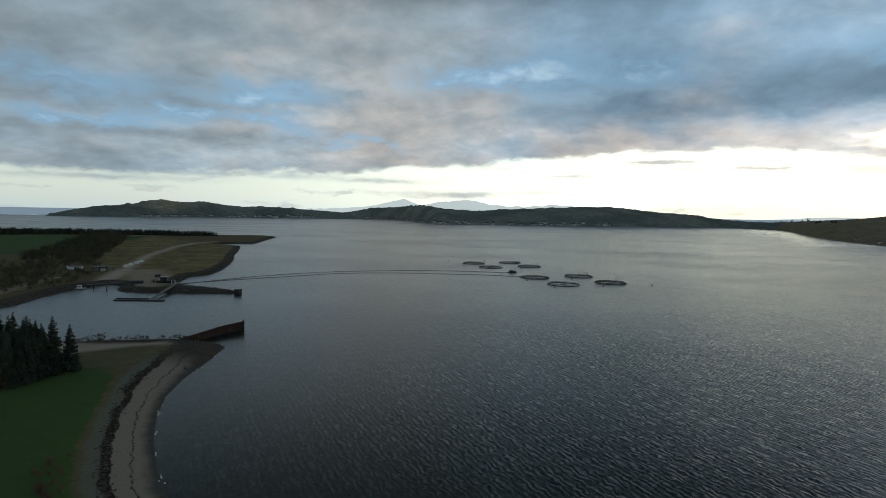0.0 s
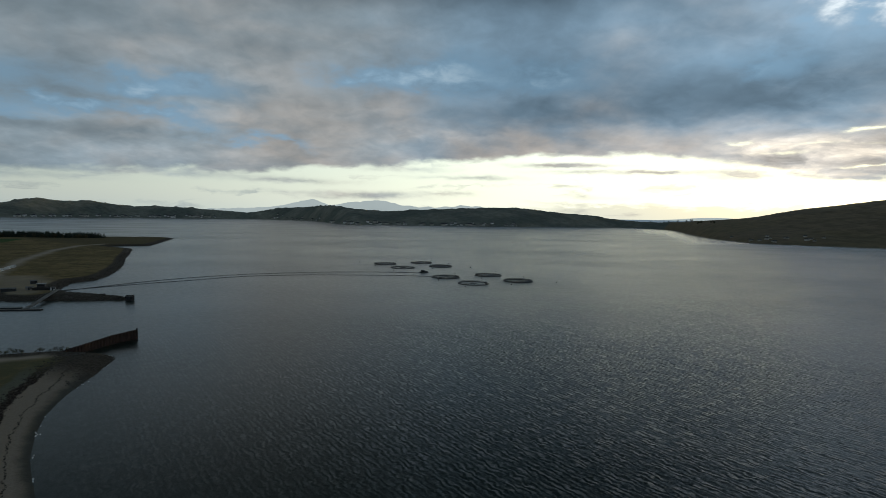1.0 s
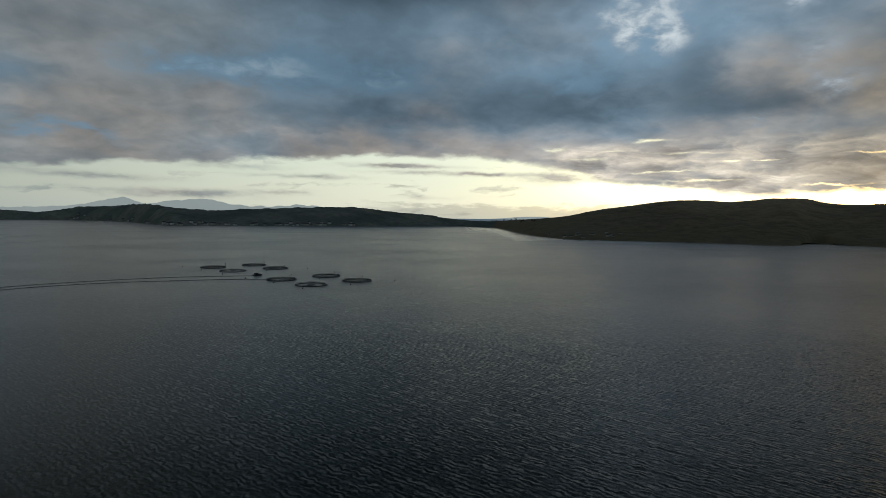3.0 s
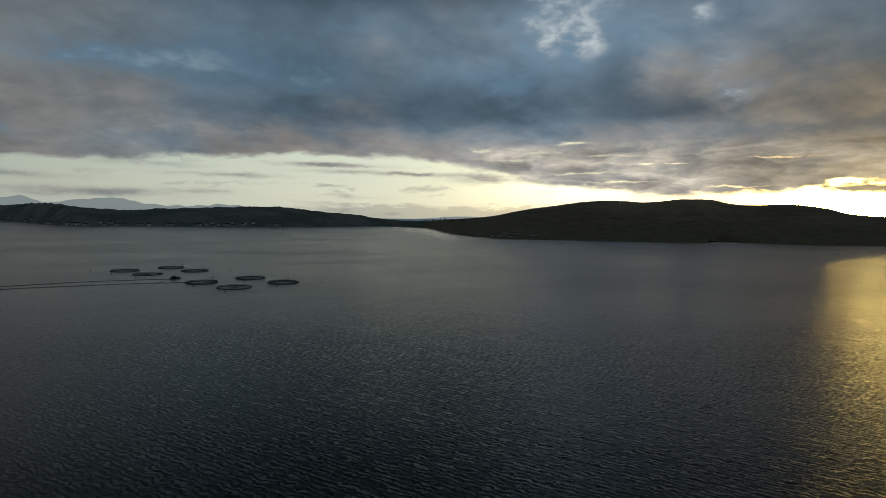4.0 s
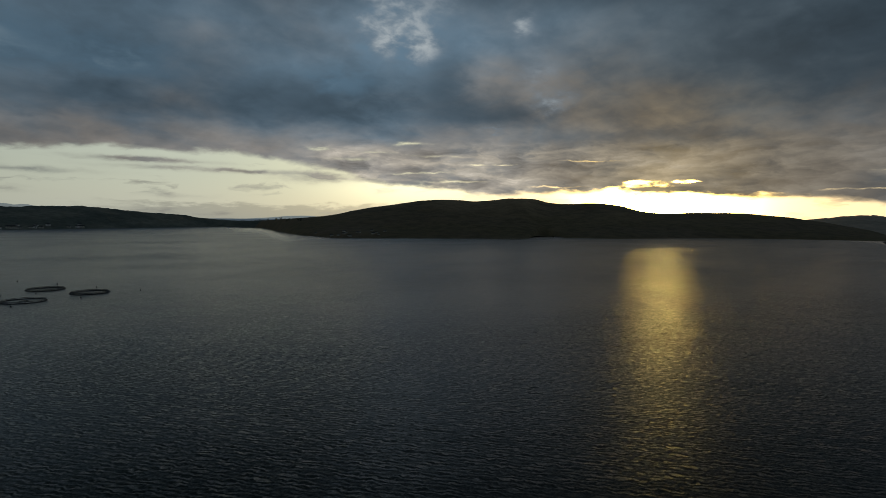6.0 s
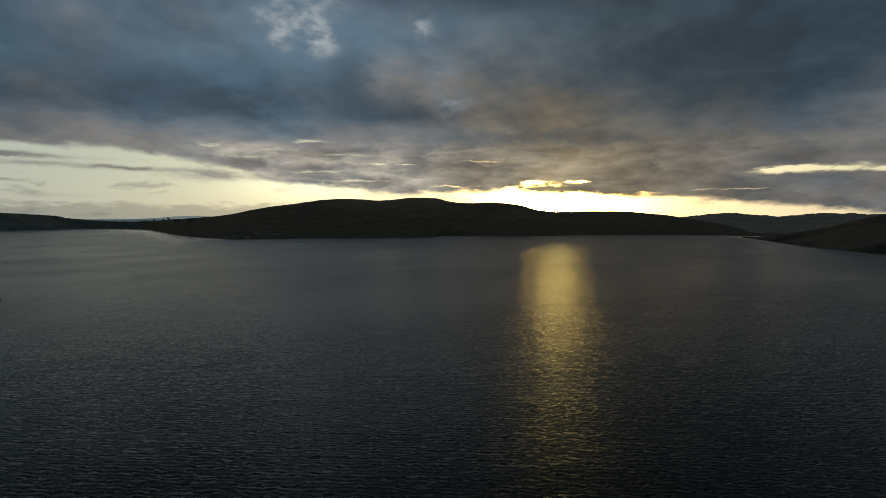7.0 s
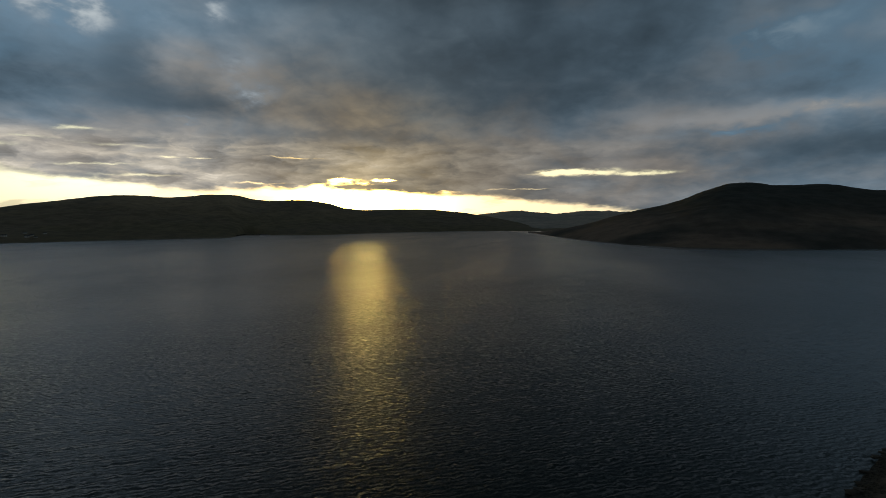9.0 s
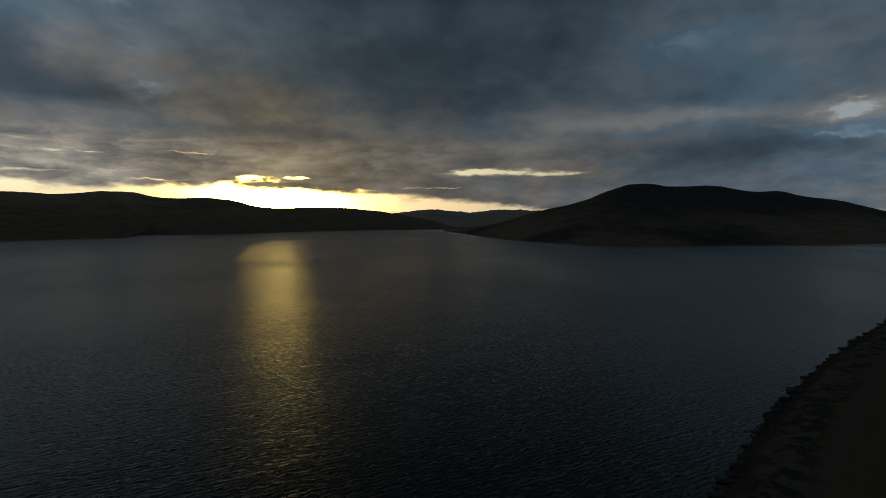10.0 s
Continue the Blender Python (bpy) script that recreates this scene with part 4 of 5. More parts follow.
def jetty():
    j = thing("sheet_pile_jetty", "rust-brown sheet pile jetty with a raised seaward end", "jetty")
    front = ((-114.0, 194.5, 2.3), (-110.3, 207.0, 2.7), (-106.0, 220.5, 3.3), (-100.8, 229.3, 3.7))
    back = ((-101.9, 230.0, 3.7), (-107.2, 221.0, 3.3), (-111.5, 207.4, 2.7), (-115.2, 195.0, 2.3))
    loop = front + back
    for a, b in zip(loop, loop[1:]):
        bm = bmesh.new()
        pile_run(bm, a[:2], b[:2], -3.0, a[2], b[2], 0.22)
        part("sheet_wall", bm, M_RUST, j)
    for i in range(3):
        bm = bmesh.new()
        quad = (front[i], front[i + 1], back[2 - i], back[3 - i])
        bm.faces.new([bm.verts.new((x, y, z - 0.15)) for x, y, z in quad])
        part("rubble_fill", bm, M_RUST, j)
        bm = bmesh.new()
        tube(bm, [(x, y, z + 0.05) for x, y, z in (front[i], front[i + 1])], 0.16, 6)
        part("capping_beam", bm, M_RUST, j)
    bm = bmesh.new()
    tube(bm, [(-101.2, 229.5, 3.5), (-101.2, 229.5, 4.6)], [0.3, 0.22], 8)
    part("end_post", bm, M_DARKSTEEL, j)


def old_dolphin(x0, x1):
    d = thing("sheet_pile_dolphin", "dark sheet pile block at the end of the rubble breakwater", "jetty", "breakwater end")
    for a, b in (((x0, 327.5), (x1, 327.5)), ((x1, 327.5), (x1, 330.5)), ((x1, 330.5), (x0, 330.5)), ((x0, 330.5), (x0, 327.5))):
        bm = bmesh.new()
        pile_run(bm, a, b, -3.0, 3.0, 3.0, 0.25)
        part("sheet_wall", bm, M_DARKSTEEL, d)
    bm = bmesh.new()
    box(bm, x0, x1, 327.5, 330.5, 2.5, 2.7)
    part("top_slab", bm, M_CONCRETE, d)


jetty()
old_dolphin(-150.5, -146.8)


# ---- harbour: pontoon, gangways, boats, caravans, sheds ----
def pontoon():
    p = thing("floating_pontoon", "long low floating pontoon with grey decking", "pontoon")
    for i in range(4):
        bm = bmesh.new()
        box(bm, -14 + 7.05 * i, -14 + 7.05 * i + 6.9, -1.3, 1.3, -0.3, 0.45)
        bmesh.ops.bevel(bm, geom=bm.edges[:], offset=0.06, segments=1, affect="EDGES")
        part("float_section", bm, M_DARKSTEEL, p)
        bm = bmesh.new()
        for q in range(12):
            box(bm, -14 + 7.05 * i + 0.57 * q + 0.03, -14 + 7.05 * i + 0.57 * q + 0.55, -1.25, 1.25, 0.455, 0.50)
        part("deck_boards", bm, M_PLANK, p)
    p.matrix_basis = pose(-191.3, 295.5, 0, 0, 0, 5)
    q = thing("finger_pontoon", "shorter pontoon lying behind the main one", "pontoon")
    bm = bmesh.new()
    box(bm, -9, 9, -0.8, 0.8, -0.3, 0.4)
    part("float_section", bm, M_DARKSTEEL, q)
    bm = bmesh.new()
    box(bm, -8.9, 8.9, -0.75, 0.75, 0.405, 0.46)
    part("deck_boards", bm, M_PLANK, q)
    q.matrix_basis = pose(-199, 301, 0, 0, 0, 5)


def gangway(a, b, label, width=1.6):
    g = thing("gangway", label, "gangway")
    a, b = Vector(a), Vector(b)
    d = b - a
    side = Vector((-d.y, d.x, 0)).normalized() * width / 2
    bm = bmesh.new()
    vs = [bm.verts.new(p) for p in (a - side, b - side, b + side, a + side)]
    f = bm.faces.new(vs)
    ext = bmesh.ops.extrude_face_region(bm, geom=[f])["geom"]
    bmesh.ops.translate(bm, vec=(0, 0, 0.18), verts=[v for v in ext if isinstance(v, bmesh.types.BMVert)])
    part("walkway", bm, M_CONCRETE, g)
    for s in (-1, 1):
        bm = bmesh.new()
        up = Vector((0, 0, 1.15))
        tube(bm, [a + side * s + up, b + side * s + up], 0.05, 5)
        for i in range(13):
            p = a + side * s + d * i / 12
            tube(bm, [p, p + up], 0.04, 4)
        part("railing", bm, M_ROOF, g)


def mooring_pile(x, y, h):
    p = thing("mooring_pile", "dark timber mooring pile standing in the harbour", "pile", "mooring piles")
    bm = bmesh.new()
    tube(bm, [(0, 0, -3), (0, 0, h)], 0.3, 8)
    part("shaft", bm, M_BARK, p)
    bm = bmesh.new()
    tube(bm, [(0, 0, h), (0, 0, h + 0.25)], [0.33, 0.1], 8)
    part("cap", bm, M_DARKSTEEL, p)
    p.matrix_basis = pose(x, y, 0)


def hull_mesh(length, beam, depth, sheer=0.4):
    bm = bmesh.new()
    rings = []
    for i in range(9):
        f = i / 8
        w = beam / 2 * (1 - max(0.0, (f - 0.55) / 0.45) ** 2.2) * (0.85 + 0.15 * min(f * 4, 1))
        w = max(w, 0.04)
        x = (f - 0.5) * length
        top = depth + sheer * f * f
        rings.append([bm.verts.new(p) for p in ((x, -w, top), (x, -w * 0.85, 0.1), (x, 0, -0.35), (x, w * 0.85, 0.1), (x, w, top))])
    for a, b in zip(rings, rings[1:]):
        for j in range(4):
            bm.faces.new((a[j], b[j], b[j + 1], a[j + 1]))
        bm.faces.new((a[0], a[4], b[4], b[0]))
    bm.faces.new(rings[0])
    return bm


def workboat(m, length, label, hull_mat, cabin_mat):
    b = thing("workboat", label, "boat", "boats")
    beam = length * 0.34
    part("hull", hull_mesh(length, beam, length * 0.11), hull_mat, b)
    z = length * 0.11
    bm = bmesh.new()
    box(bm, -length * 0.28, length * 0.10, -beam * 0.33, beam * 0.33, z, z + length * 0.24)
    bmesh.ops.bevel(bm, geom=bm.edges[:], offset=length * 0.015, segments=1, affect="EDGES")
    cab = part("wheelhouse", bm, cabin_mat, b)
    bm = bmesh.new()
    box(bm, -length * 0.30, length * 0.12, -beam * 0.36, beam * 0.36, z + length * 0.242, z + length * 0.26)
    part("wheelhouse_roof", bm, M_WHITE, cab)
    for s in (-1, 1):
        bm = bmesh.new()
        box(bm, -length * 0.22, length * 0.06, s * beam * 0.335 - 0.02, s * beam * 0.335 + 0.02, z + length * 0.11, z + length * 0.17)
        part("window", bm, M_GLASS, cab)
    bm = bmesh.new()
    tube(bm, [(-length * 0.1, 0, z + length * 0.2), (-length * 0.1, 0, z + length * 0.42)], 0.05 * length / 6, 6)
    part("mast", bm, M_DARKSTEEL, b)
    bm = bmesh.new()
    pts = [(length * (f - 0.5), beam / 2 * (1 - max(0.0, (f - 0.55) / 0.45) ** 2.2), length * 0.11 + 0.4 * f * f + 0.05) for f in np.linspace(0, 0.97, 9)]
    tube(bm, pts, 0.08, 5)
    tube(bm, [(x, -y, q) for x, y, q in pts], 0.08, 5)
    part("rubbing_strake", bm, M_TYRE, b)
    b.matrix_basis = m


def caravan(m, label):
    c = thing("caravan", label, "caravan", "parked caravans")
    bm = bmesh.new()
    box(bm, -2.7, 2.7, -1.1, 1.1, 0.5, 2.6)
    bmesh.ops.bevel(bm, geom=bm.edges[:], offset=0.25, segments=2, affect="EDGES")
    body = part("body", bm, M_WHITE, c)
    for x in (-1.7, 0.9):
        bm = bmesh.new()
        box(bm, x, x + 1.1, -1.14, -1.09, 1.6, 2.0)
        part("window", bm, M_GLASS, body)
    bm = bmesh.new()
    box(bm, -0.35, 0.35, -1.15, -1.09, 0.55, 2.3)
    part("door", bm, M_WHITE, body)
    for y in (-1.05, 1.05):
        bm = bmesh.new()
        tube(bm, [(0, y - 0.1, 0.33), (0, y + 0.1, 0.33)], 0.33, 12)
        w = part("wheel", bm, M_TYRE, c)
        bm = bmesh.new()
        tube(bm, [(0, y - 0.115, 0.33), (0, y + 0.115, 0.33)], 0.17, 10)
        part("rim", bm, M_ROOF, w)
    bm = bmesh.new()
    tube(bm, [(2.6, 0.5, 0.5), (3.9, 0, 0.5)], 0.05, 5)
    tube(bm, [(2.6, -0.5, 0.5), (3.9, 0, 0.5)], 0.05, 5)
    tube(bm, [(3.8, 0, 0.0), (3.8, 0, 0.55)], 0.05, 5)
    part("drawbar", bm, M_DARKSTEEL, c)
    c.matrix_basis = m


def open_shed():
    s = thing("open_shed", "open-fronted shed with a flat grey sheet roof on posts", "shed")
    bm = bmesh.new()
    box(bm, -7.2, 7.2, -3.2, 3.2, 3.7, 3.95)
    part("roof", bm, M_ROOF, s)
    for x in (-6.8, -2.3, 2.3, 6.8):
        for y in (-2.9, 2.9):
            bm = bmesh.new()
            box(bm, x - 0.14, x + 0.14, y - 0.14, y + 0.14, -0.5, 3.72)
            part("post", bm, M_DARKSTEEL, s)
    bm = bmesh.new()
    box(bm, -6.6, 2.1, 2.85, 2.95, -0.4, 3.7)
    part("back_wall", bm, M_ROOF, s)
    bm = bmesh.new()
    box(bm, -1.9, 1.9, -1.4, 1.2, -0.2, 1.9)
    part("stored_crate", bm, M_WALL, s)
    s.matrix_basis = pose(-290, 404, land_z(-290, 404), 0, 0, 30)


def low_hut(m, w, d, h, wall, label):
    s = thing("hut", label, "hut", "harbour huts")
    bm = bmesh.new()
    box(bm, -w / 2, w / 2, -d / 2, d / 2, -0.4, h)
    body = part("wall", bm, wall, s)
    bm = bmesh.new()
    r = h + d * 0.22
    a = [bm.verts.new(p) for p in ((-w / 2 - 0.2, -d / 2 - 0.2, h - 0.05), (w / 2 + 0.2, -d / 2 - 0.2, h - 0.05), (w / 2 + 0.2, 0, r), (-w / 2 - 0.2, 0, r),
                                   (w / 2 + 0.2, d / 2 + 0.2, h - 0.05), (-w / 2 - 0.2, d / 2 + 0.2, h - 0.05))]
    for f in ((0, 1, 2, 3), (3, 2, 4, 5), (0, 3, 5), (1, 4, 2), (0, 5, 4, 1)):
        bm.faces.new([a[i] for i in f])
    part("roof", bm, M_ROOF, s)
    bm = bmesh.new()
    box(bm, -0.45, 0.45, -d / 2 - 0.04, -d / 2 + 0.01, 0, 2.0)
    part("door", bm, M_DARKSTEEL, body)
    bm = bmesh.new()
    box(bm, w * 0.2, w * 0.2 + 0.9, -d / 2 - 0.03, -d / 2 + 0.01, 1.0, 1.8)
    part("window", bm, M_GLASS, body)
    s.matrix_basis = m


def ground_pose(x, y, rz=0.0, dz=0.0):
    return pose(x, y, land_z(x, y) + dz, 0, 0, rz)


pontoon()
gangway((-184.7, 297, 0.6), (-198.2, 347, 3.7), "pale grey gangway sloping from the quay down to the pontoon", 2.6)
gangway((-256, 341, 1.6), (-238, 352, 2.4), "short dark footbridge across the inner harbour", 1.4)
mooring_pile(-232, 326, 3.2)
mooring_pile(-246, 333, 2.6)
workboat(ground_pose(-209, 352, 12, 0.2), 11.0, "dark workboat with a white wheelhouse roof laid up on the quay", M_DARKSTEEL, M_DARKSTEEL)
workboat(pose(-254, 332, 0.05, 0, 0, 20), 6.5, "small white boat moored by the footbridge", M_WHITE, M_WHITE)
for cx, cy in ((-289.5, 430.5), (-294, 444.5), (-298.7, 459), (-304, 474)):
    caravan(ground_pose(cx, cy, 100), "white touring caravan parked end-on beside the gravel track")
open_shed()
low_hut(ground_pose(-317, 410, 20), 9.0, 4.0, 2.3, M_WHITE, "long white hut among the scrub")
low_hut(ground_pose(-326, 415, 35), 4.0, 3.0, 2.2, M_WHITE, "small white hut among the scrub")
low_hut(ground_pose(-225, 346, 15), 7.0, 2.4, 1.8, M_DARKSTEEL, "low dark container shed on the quay edge")
low_hut(ground_pose(-217, 352, 15), 3.5, 2.4, 1.7, M_CONCRETE, "small grey store on the quay")
low_hut(ground_pose(-202.5, 350, 15), 2.2, 1.8, 1.9, M_WHITE, "small white cabin beside the workboat")
low_hut(ground_pose(-231, 379, 40), 3.5, 2.6, 2.1, M_DARKSTEEL, "small dark hut on the gravel yard")


# ---- trees ----
def trunk_mesh(h, r, limbs, seed):
    rnd = random.Random(seed)
    bm = bmesh.new()
    lean = (rnd.uniform(-0.03, 0.03) * h, rnd.uniform(-0.03, 0.03) * h)
    tube(bm, [(0, 0, -0.8), (lean[0] * 0.3, lean[1] * 0.3, h * 0.35), (lean[0], lean[1], h)], [r, r * 0.7, r * 0.12], 7)
    for _ in range(limbs):
        z = rnd.uniform(0.3, 0.75) * h
        a = rnd.uniform(0, 6.283)
        ln = rnd.uniform(0.2, 0.38) * h
        tube(bm, [(0, 0, z), (math.cos(a) * ln * 0.6, math.sin(a) * ln * 0.6, z + ln * 0.35), (math.cos(a) * ln, math.sin(a) * ln, z + ln * 0.8)],
             [r * 0.4, r * 0.25, r * 0.06], 5)
    me = bpy.data.meshes.new("trunk")
    bm.to_mesh(me)
    bm.free()
    me.materials.append(M_BARK)
    return me


def spruce_crown(h, width, seed, n=26, around=13):
    rnd = random.Random(seed)
    v, f = [], []
    for w in range(n):
        q = w / (n - 1)
        reach = width * (1 - q) ** 0.72 * rnd.uniform(0.85, 1.12) + 0.15
        for b in range(around if q < 0.85 else 6):
            z = h * min(0.06 + 0.94 * q + rnd.uniform(-0.9, 0.9) / n, 1.0)
            a = rnd.uniform(0, 6.283)
            ln = reach * rnd.uniform(0.6, 1.15)
            half = 0.24 * ln + 0.12
            c, s = math.cos(a), math.sin(a)
            droop = rnd.uniform(0.12, 0.32)
            base = len(v)
            for t, wd in ((0.0, 0.4), (0.45, 1.0), (0.8, 0.75), (1.0, 0.08)):
                x, y, zz = c * ln * t, s * ln * t, z - droop * ln * t + 0.22 * ln * t * t + rnd.uniform(-0.06, 0.06)
                v.append((x - s * half * wd, y + c * half * wd, zz - half * 0.35))
                v.append((x, y, zz + half * 0.25))
                v.append((x + s * half * wd, y - c * half * wd, zz - half * 0.35))
            for i in range(3):
                p = base + i * 3
                f.append((p, p + 1, p + 4, p + 3))
                f.append((p + 1, p + 2, p + 5, p + 4))
    me = bpy.data.meshes.new("crown")
    me.from_pydata(v, [], f)
    me.materials.append(M_NEEDLE)
    return me


def leafy_crown(h, width, seed, leaves=620, low=0.25):
    rnd = random.Random(seed)
    v, f = [], []
    lobes = [(rnd.uniform(-0.55, 0.55) * width, rnd.uniform(-0.55, 0.55) * width, h * rnd.uniform(low + 0.15, 0.85), width * rnd.uniform(0.22, 0.5)) for _ in range(12)]
    for _ in range(leaves):
        lx, ly, lz, lr = rnd.choice(lobes)
        d = Vector((rnd.gauss(0, 1), rnd.gauss(0, 1), rnd.gauss(0, 0.8)))
        d = d.normalized() * lr * rnd.uniform(0.4, 1.1)
        p = Vector((lx, ly, lz)) + d
        p.z = max(p.z, 0.1 * h * low)
        u = Vector((rnd.gauss(0, 1), rnd.gauss(0, 1), rnd.gauss(0, 1))).normalized()
        w = u.cross(Vector((rnd.gauss(0, 1), rnd.gauss(0, 1), rnd.gauss(0, 1)))).normalized()
        s = width * rnd.uniform(0.04, 0.085)
        b = len(v)
        v += [tuple(p - u * s), tuple(p + w * s * 0.6), tuple(p + u * s), tuple(p - w * s * 0.6)]
        f.append((b, b + 1, b + 2, b + 3))
    me = bpy.data.meshes.new("crown")
    me.from_pydata(v, [], f)
    me.materials.append(M_LEAF)
    return me


SPRUCES = [(trunk_mesh(15.5, 0.28, 0, s), spruce_crown(16.0, 2.9, 20 + s, 32, 12)) for s in range(5)]
FAR_SPRUCES = [(trunk_mesh(15.5, 0.28, 0, s), spruce_crown(15.0, 6.0, 30 + s, 11, 9)) for s in range(5)]
BROADS = [(trunk_mesh(6.0, 0.22, 7, 40 + s), leafy_crown(7.5, 4.0, 60 + s, 1100, 0.0)) for s in range(4)]
SHRUBS = [(trunk_mesh(1.6, 0.12, 4, 80 + s), leafy_crown(3.2, 2.2, 90 + s, 420, 0.05)) for s in range(4)]


BRAMBLES = []
for trunk_me, crown_me in SHRUBS[:3]:
    dry = crown_me.copy()
    dry.materials[0] = M_BRAMBLE
    BRAMBLES.append((trunk_me, dry))


HILLS = [BVHTree.FromPolygons([v.co for v in bpy.data.objects[n].data.vertices], [p.vertices for p in bpy.data.objects[n].data.polygons])
         for n in ("hill_main", "hill_village", "hill_headland")]


def far_height(x, y):
    """Height of the hills across the loch at a place."""
    hits = [t.ray_cast(Vector((x, y, 900)), Vector((0, 0, -1)))[0] for t in HILLS]
    return max([h.z for h in hits if h] + [0.3])


PLANTED = {}
REST = {}


def plant(kind, pool, x, y, scale, label, category, group, z=None, rnd=random.Random(5)):
    trunk, crown = rnd.choice(pool)
    m = (pose(x, y, land_z(x, y) if z is None else z, 0, 0, rnd.uniform(0, 360))
         @ Matrix.Diagonal((scale, scale, scale * rnd.uniform(0.9, 1.12), 1)))
    PLANTED[kind] = PLANTED.get(kind, 0) + 1
    if PLANTED[kind] > 270:
        REST.setdefault(kind, []).append((crown, m))
        return
    t = thing(kind, label, category, group)
    for name, me in (("trunk", trunk), ("crown", crown)):
        new(name, me).parent = t
    t.matrix_basis = m


def plant_rest():
    """The plants past the first few hundred of a kind, as one mass each."""
    for kind, name, label in (("spruce_tree", "spruce_belt", "dense dark belt of spruce across the point"),
                              ("scrub_bush", "scrub_thicket", "thick dark scrub on the slope above the harbour")):
        co, fa, at = [], [], 0
        for me, m in REST.get(kind, []):
            c = np.empty(len(me.vertices) * 3, np.float32)
            me.vertices.foreach_get("co", c)
            c = c.reshape(-1, 3) @ np.array(m.to_3x3()).T + np.array(m.translation)
            f = np.empty(len(me.polygons) * 4, np.int32)
            me.loops.foreach_get("vertex_index", f)
            co.append(c)
            fa.append(f.reshape(-1, 4) + at)
            at += len(c)
        if co:
            ob = obj(name, np.concatenate(co).tolist(), np.concatenate(fa).tolist(), M_NEEDLE if "spruce" in kind else M_LEAF)
            tagged(ob, label, "trees" if "spruce" in kind else "scrub", kind="stuff")


def plantings():
    rnd = random.Random(11)
    # spruce clump behind the beach
    spots = [(-121.5, 154.0, 0.92), (-124.0, 150.5, 1.08)]
    while len(spots) < 185:
        x, y = rnd.uniform(-186, -124), rnd.uniform(131, 172)
        if y > 171 - 0.75 * max(0, x + 150) or y < 118 - 0.14 * x - 0.0:
            continue
        if y > 168 + 0.2 * (x + 124):
            continue
        if all((x - a) ** 2 + (y - b) ** 2 > 3.4 for a, b, _ in spots):
            spots.append((x, y, rnd.uniform(0.60, 0.95)))
    for x, y, s in spots:
        plant("spruce_tree", SPRUCES, x, y, s, "dark dense spruce in the clump behind the beach", "tree", "spruce clump")
    for i in range(16):
        x = -164 + 2.5 * i + rnd.uniform(-1, 1)
        plant("broadleaf_tree", BROADS, x, 116.5 - 0.14 * x + rnd.uniform(-1, 1.5), rnd.uniform(0.65, 1.1), "brown bare-twigged broadleaf tree before the spruces", "tree", "clump edge")
    # belt across the point, lower towards the spit
    line = ((-960, 850), (-880, 885), (-770, 935), (-640, 985), (-500, 990))
    seg = [math.dist(a, b) for a, b in zip(line, line[1:])]
    for row in range(5):
        q = rnd.uniform(0, 3)
        while q < sum(seg):
            r, i = q, 0
            while r > seg[i]:
                r -= seg[i]
                i += 1
            f = r / seg[i]
            x = line[i][0] + (line[i + 1][0] - line[i][0]) * f + rnd.uniform(-3, 3)
            y = line[i][1] + (line[i + 1][1] - line[i][1]) * f + row * 6 + rnd.uniform(-3, 3)
            tall = 1.02 - 0.38 * q / sum(seg)
            plant("spruce_tree", FAR_SPRUCES, x, y, tall * rnd.uniform(0.7, 1.08) * (1.18 if q < 110 else 1.0), "spruce in the dark shelter belt across the point", "tree", "shelter belt")
            q += rnd.uniform(2.8, 6.0)
    # broadleaf wood between the field and the rough grass
    n = 0
    while n < 150:
        f = rnd.uniform(0, 1)
        g = rnd.random()
        x, y = -352 - 215 * f + g * (-55 - 95 * f), 484 + 370 * f + g * (-25 + 150 * f)
        plant("broadleaf_tree", BROADS, x, y, rnd.uniform(0.55, 1.35), "low dark broadleaf tree at the field edge", "tree", "field edge wood")
        n += 1
    for i in range(75):
        f = rnd.random()
        plant("broadleaf_tree", BROADS, -950 + 440 * f, 852 + 130 * min(f * 1.4, 1.0) + rnd.uniform(-9, 4), rnd.uniform(0.7, 1.15),
              "low broadleaf tree along the foot of the shelter belt", "tree", "shelter belt")
    # scrub between the field and the harbour
    n = 0
    while n < 620:
        x, y = rnd.uniform(-455, -262), rnd.uniform(275, 520)
        if shore_distance(np.array([x]), np.array([y]))[0] < 9 or y > -x * 1.28 + 30 or y < -x * 0.95 - 10 and y > 420 or x < -385 and y > 425:
            continue
        if math.dist((x, y), (-290, 404)) < 14 or math.dist((x, y), (-320, 412)) < 12 or near_path(np.array([x]), np.array([y]), ((-250, 344), (-273, 391), (-344, 536)), 16.0)[0] > 0:
            continue
        plant("scrub_bush", SHRUBS, x, y, rnd.uniform(0.5, 1.7), "dense brown-green scrub bush above the harbour", "bush", "harbour scrub")
        n += 1
    # dark thicket between the field and the rough grass
    for _ in range(330):
        f = rnd.random()
        g = rnd.random()
        plant("scrub_bush", SHRUBS, -350 - 215 * f + g * (-58 - 95 * f), 480 + 370 * f + g * (-25 + 150 * f), rnd.uniform(0.9, 2.3),
              "tall dark thicket bush at the field edge", "bush", "harbour scrub")
    # harbour bank beside the jetty
    for x, y, s in ((-140, 187, 1.0), (-137, 188, 1.4), (-133.5, 190, 0.6), (-143, 186, 0.8), (-131, 194, 0.6), (-127, 195, 0.7), (-124, 196, 0.5), (-120, 199, 0.45), (-146, 184, 1.1)):
        plant("scrub_bush", SHRUBS, x, y, s, "small dark bush on the harbour bank", "bush", "harbour bank bushes")
    for i in range(26):
        f = rnd.random()
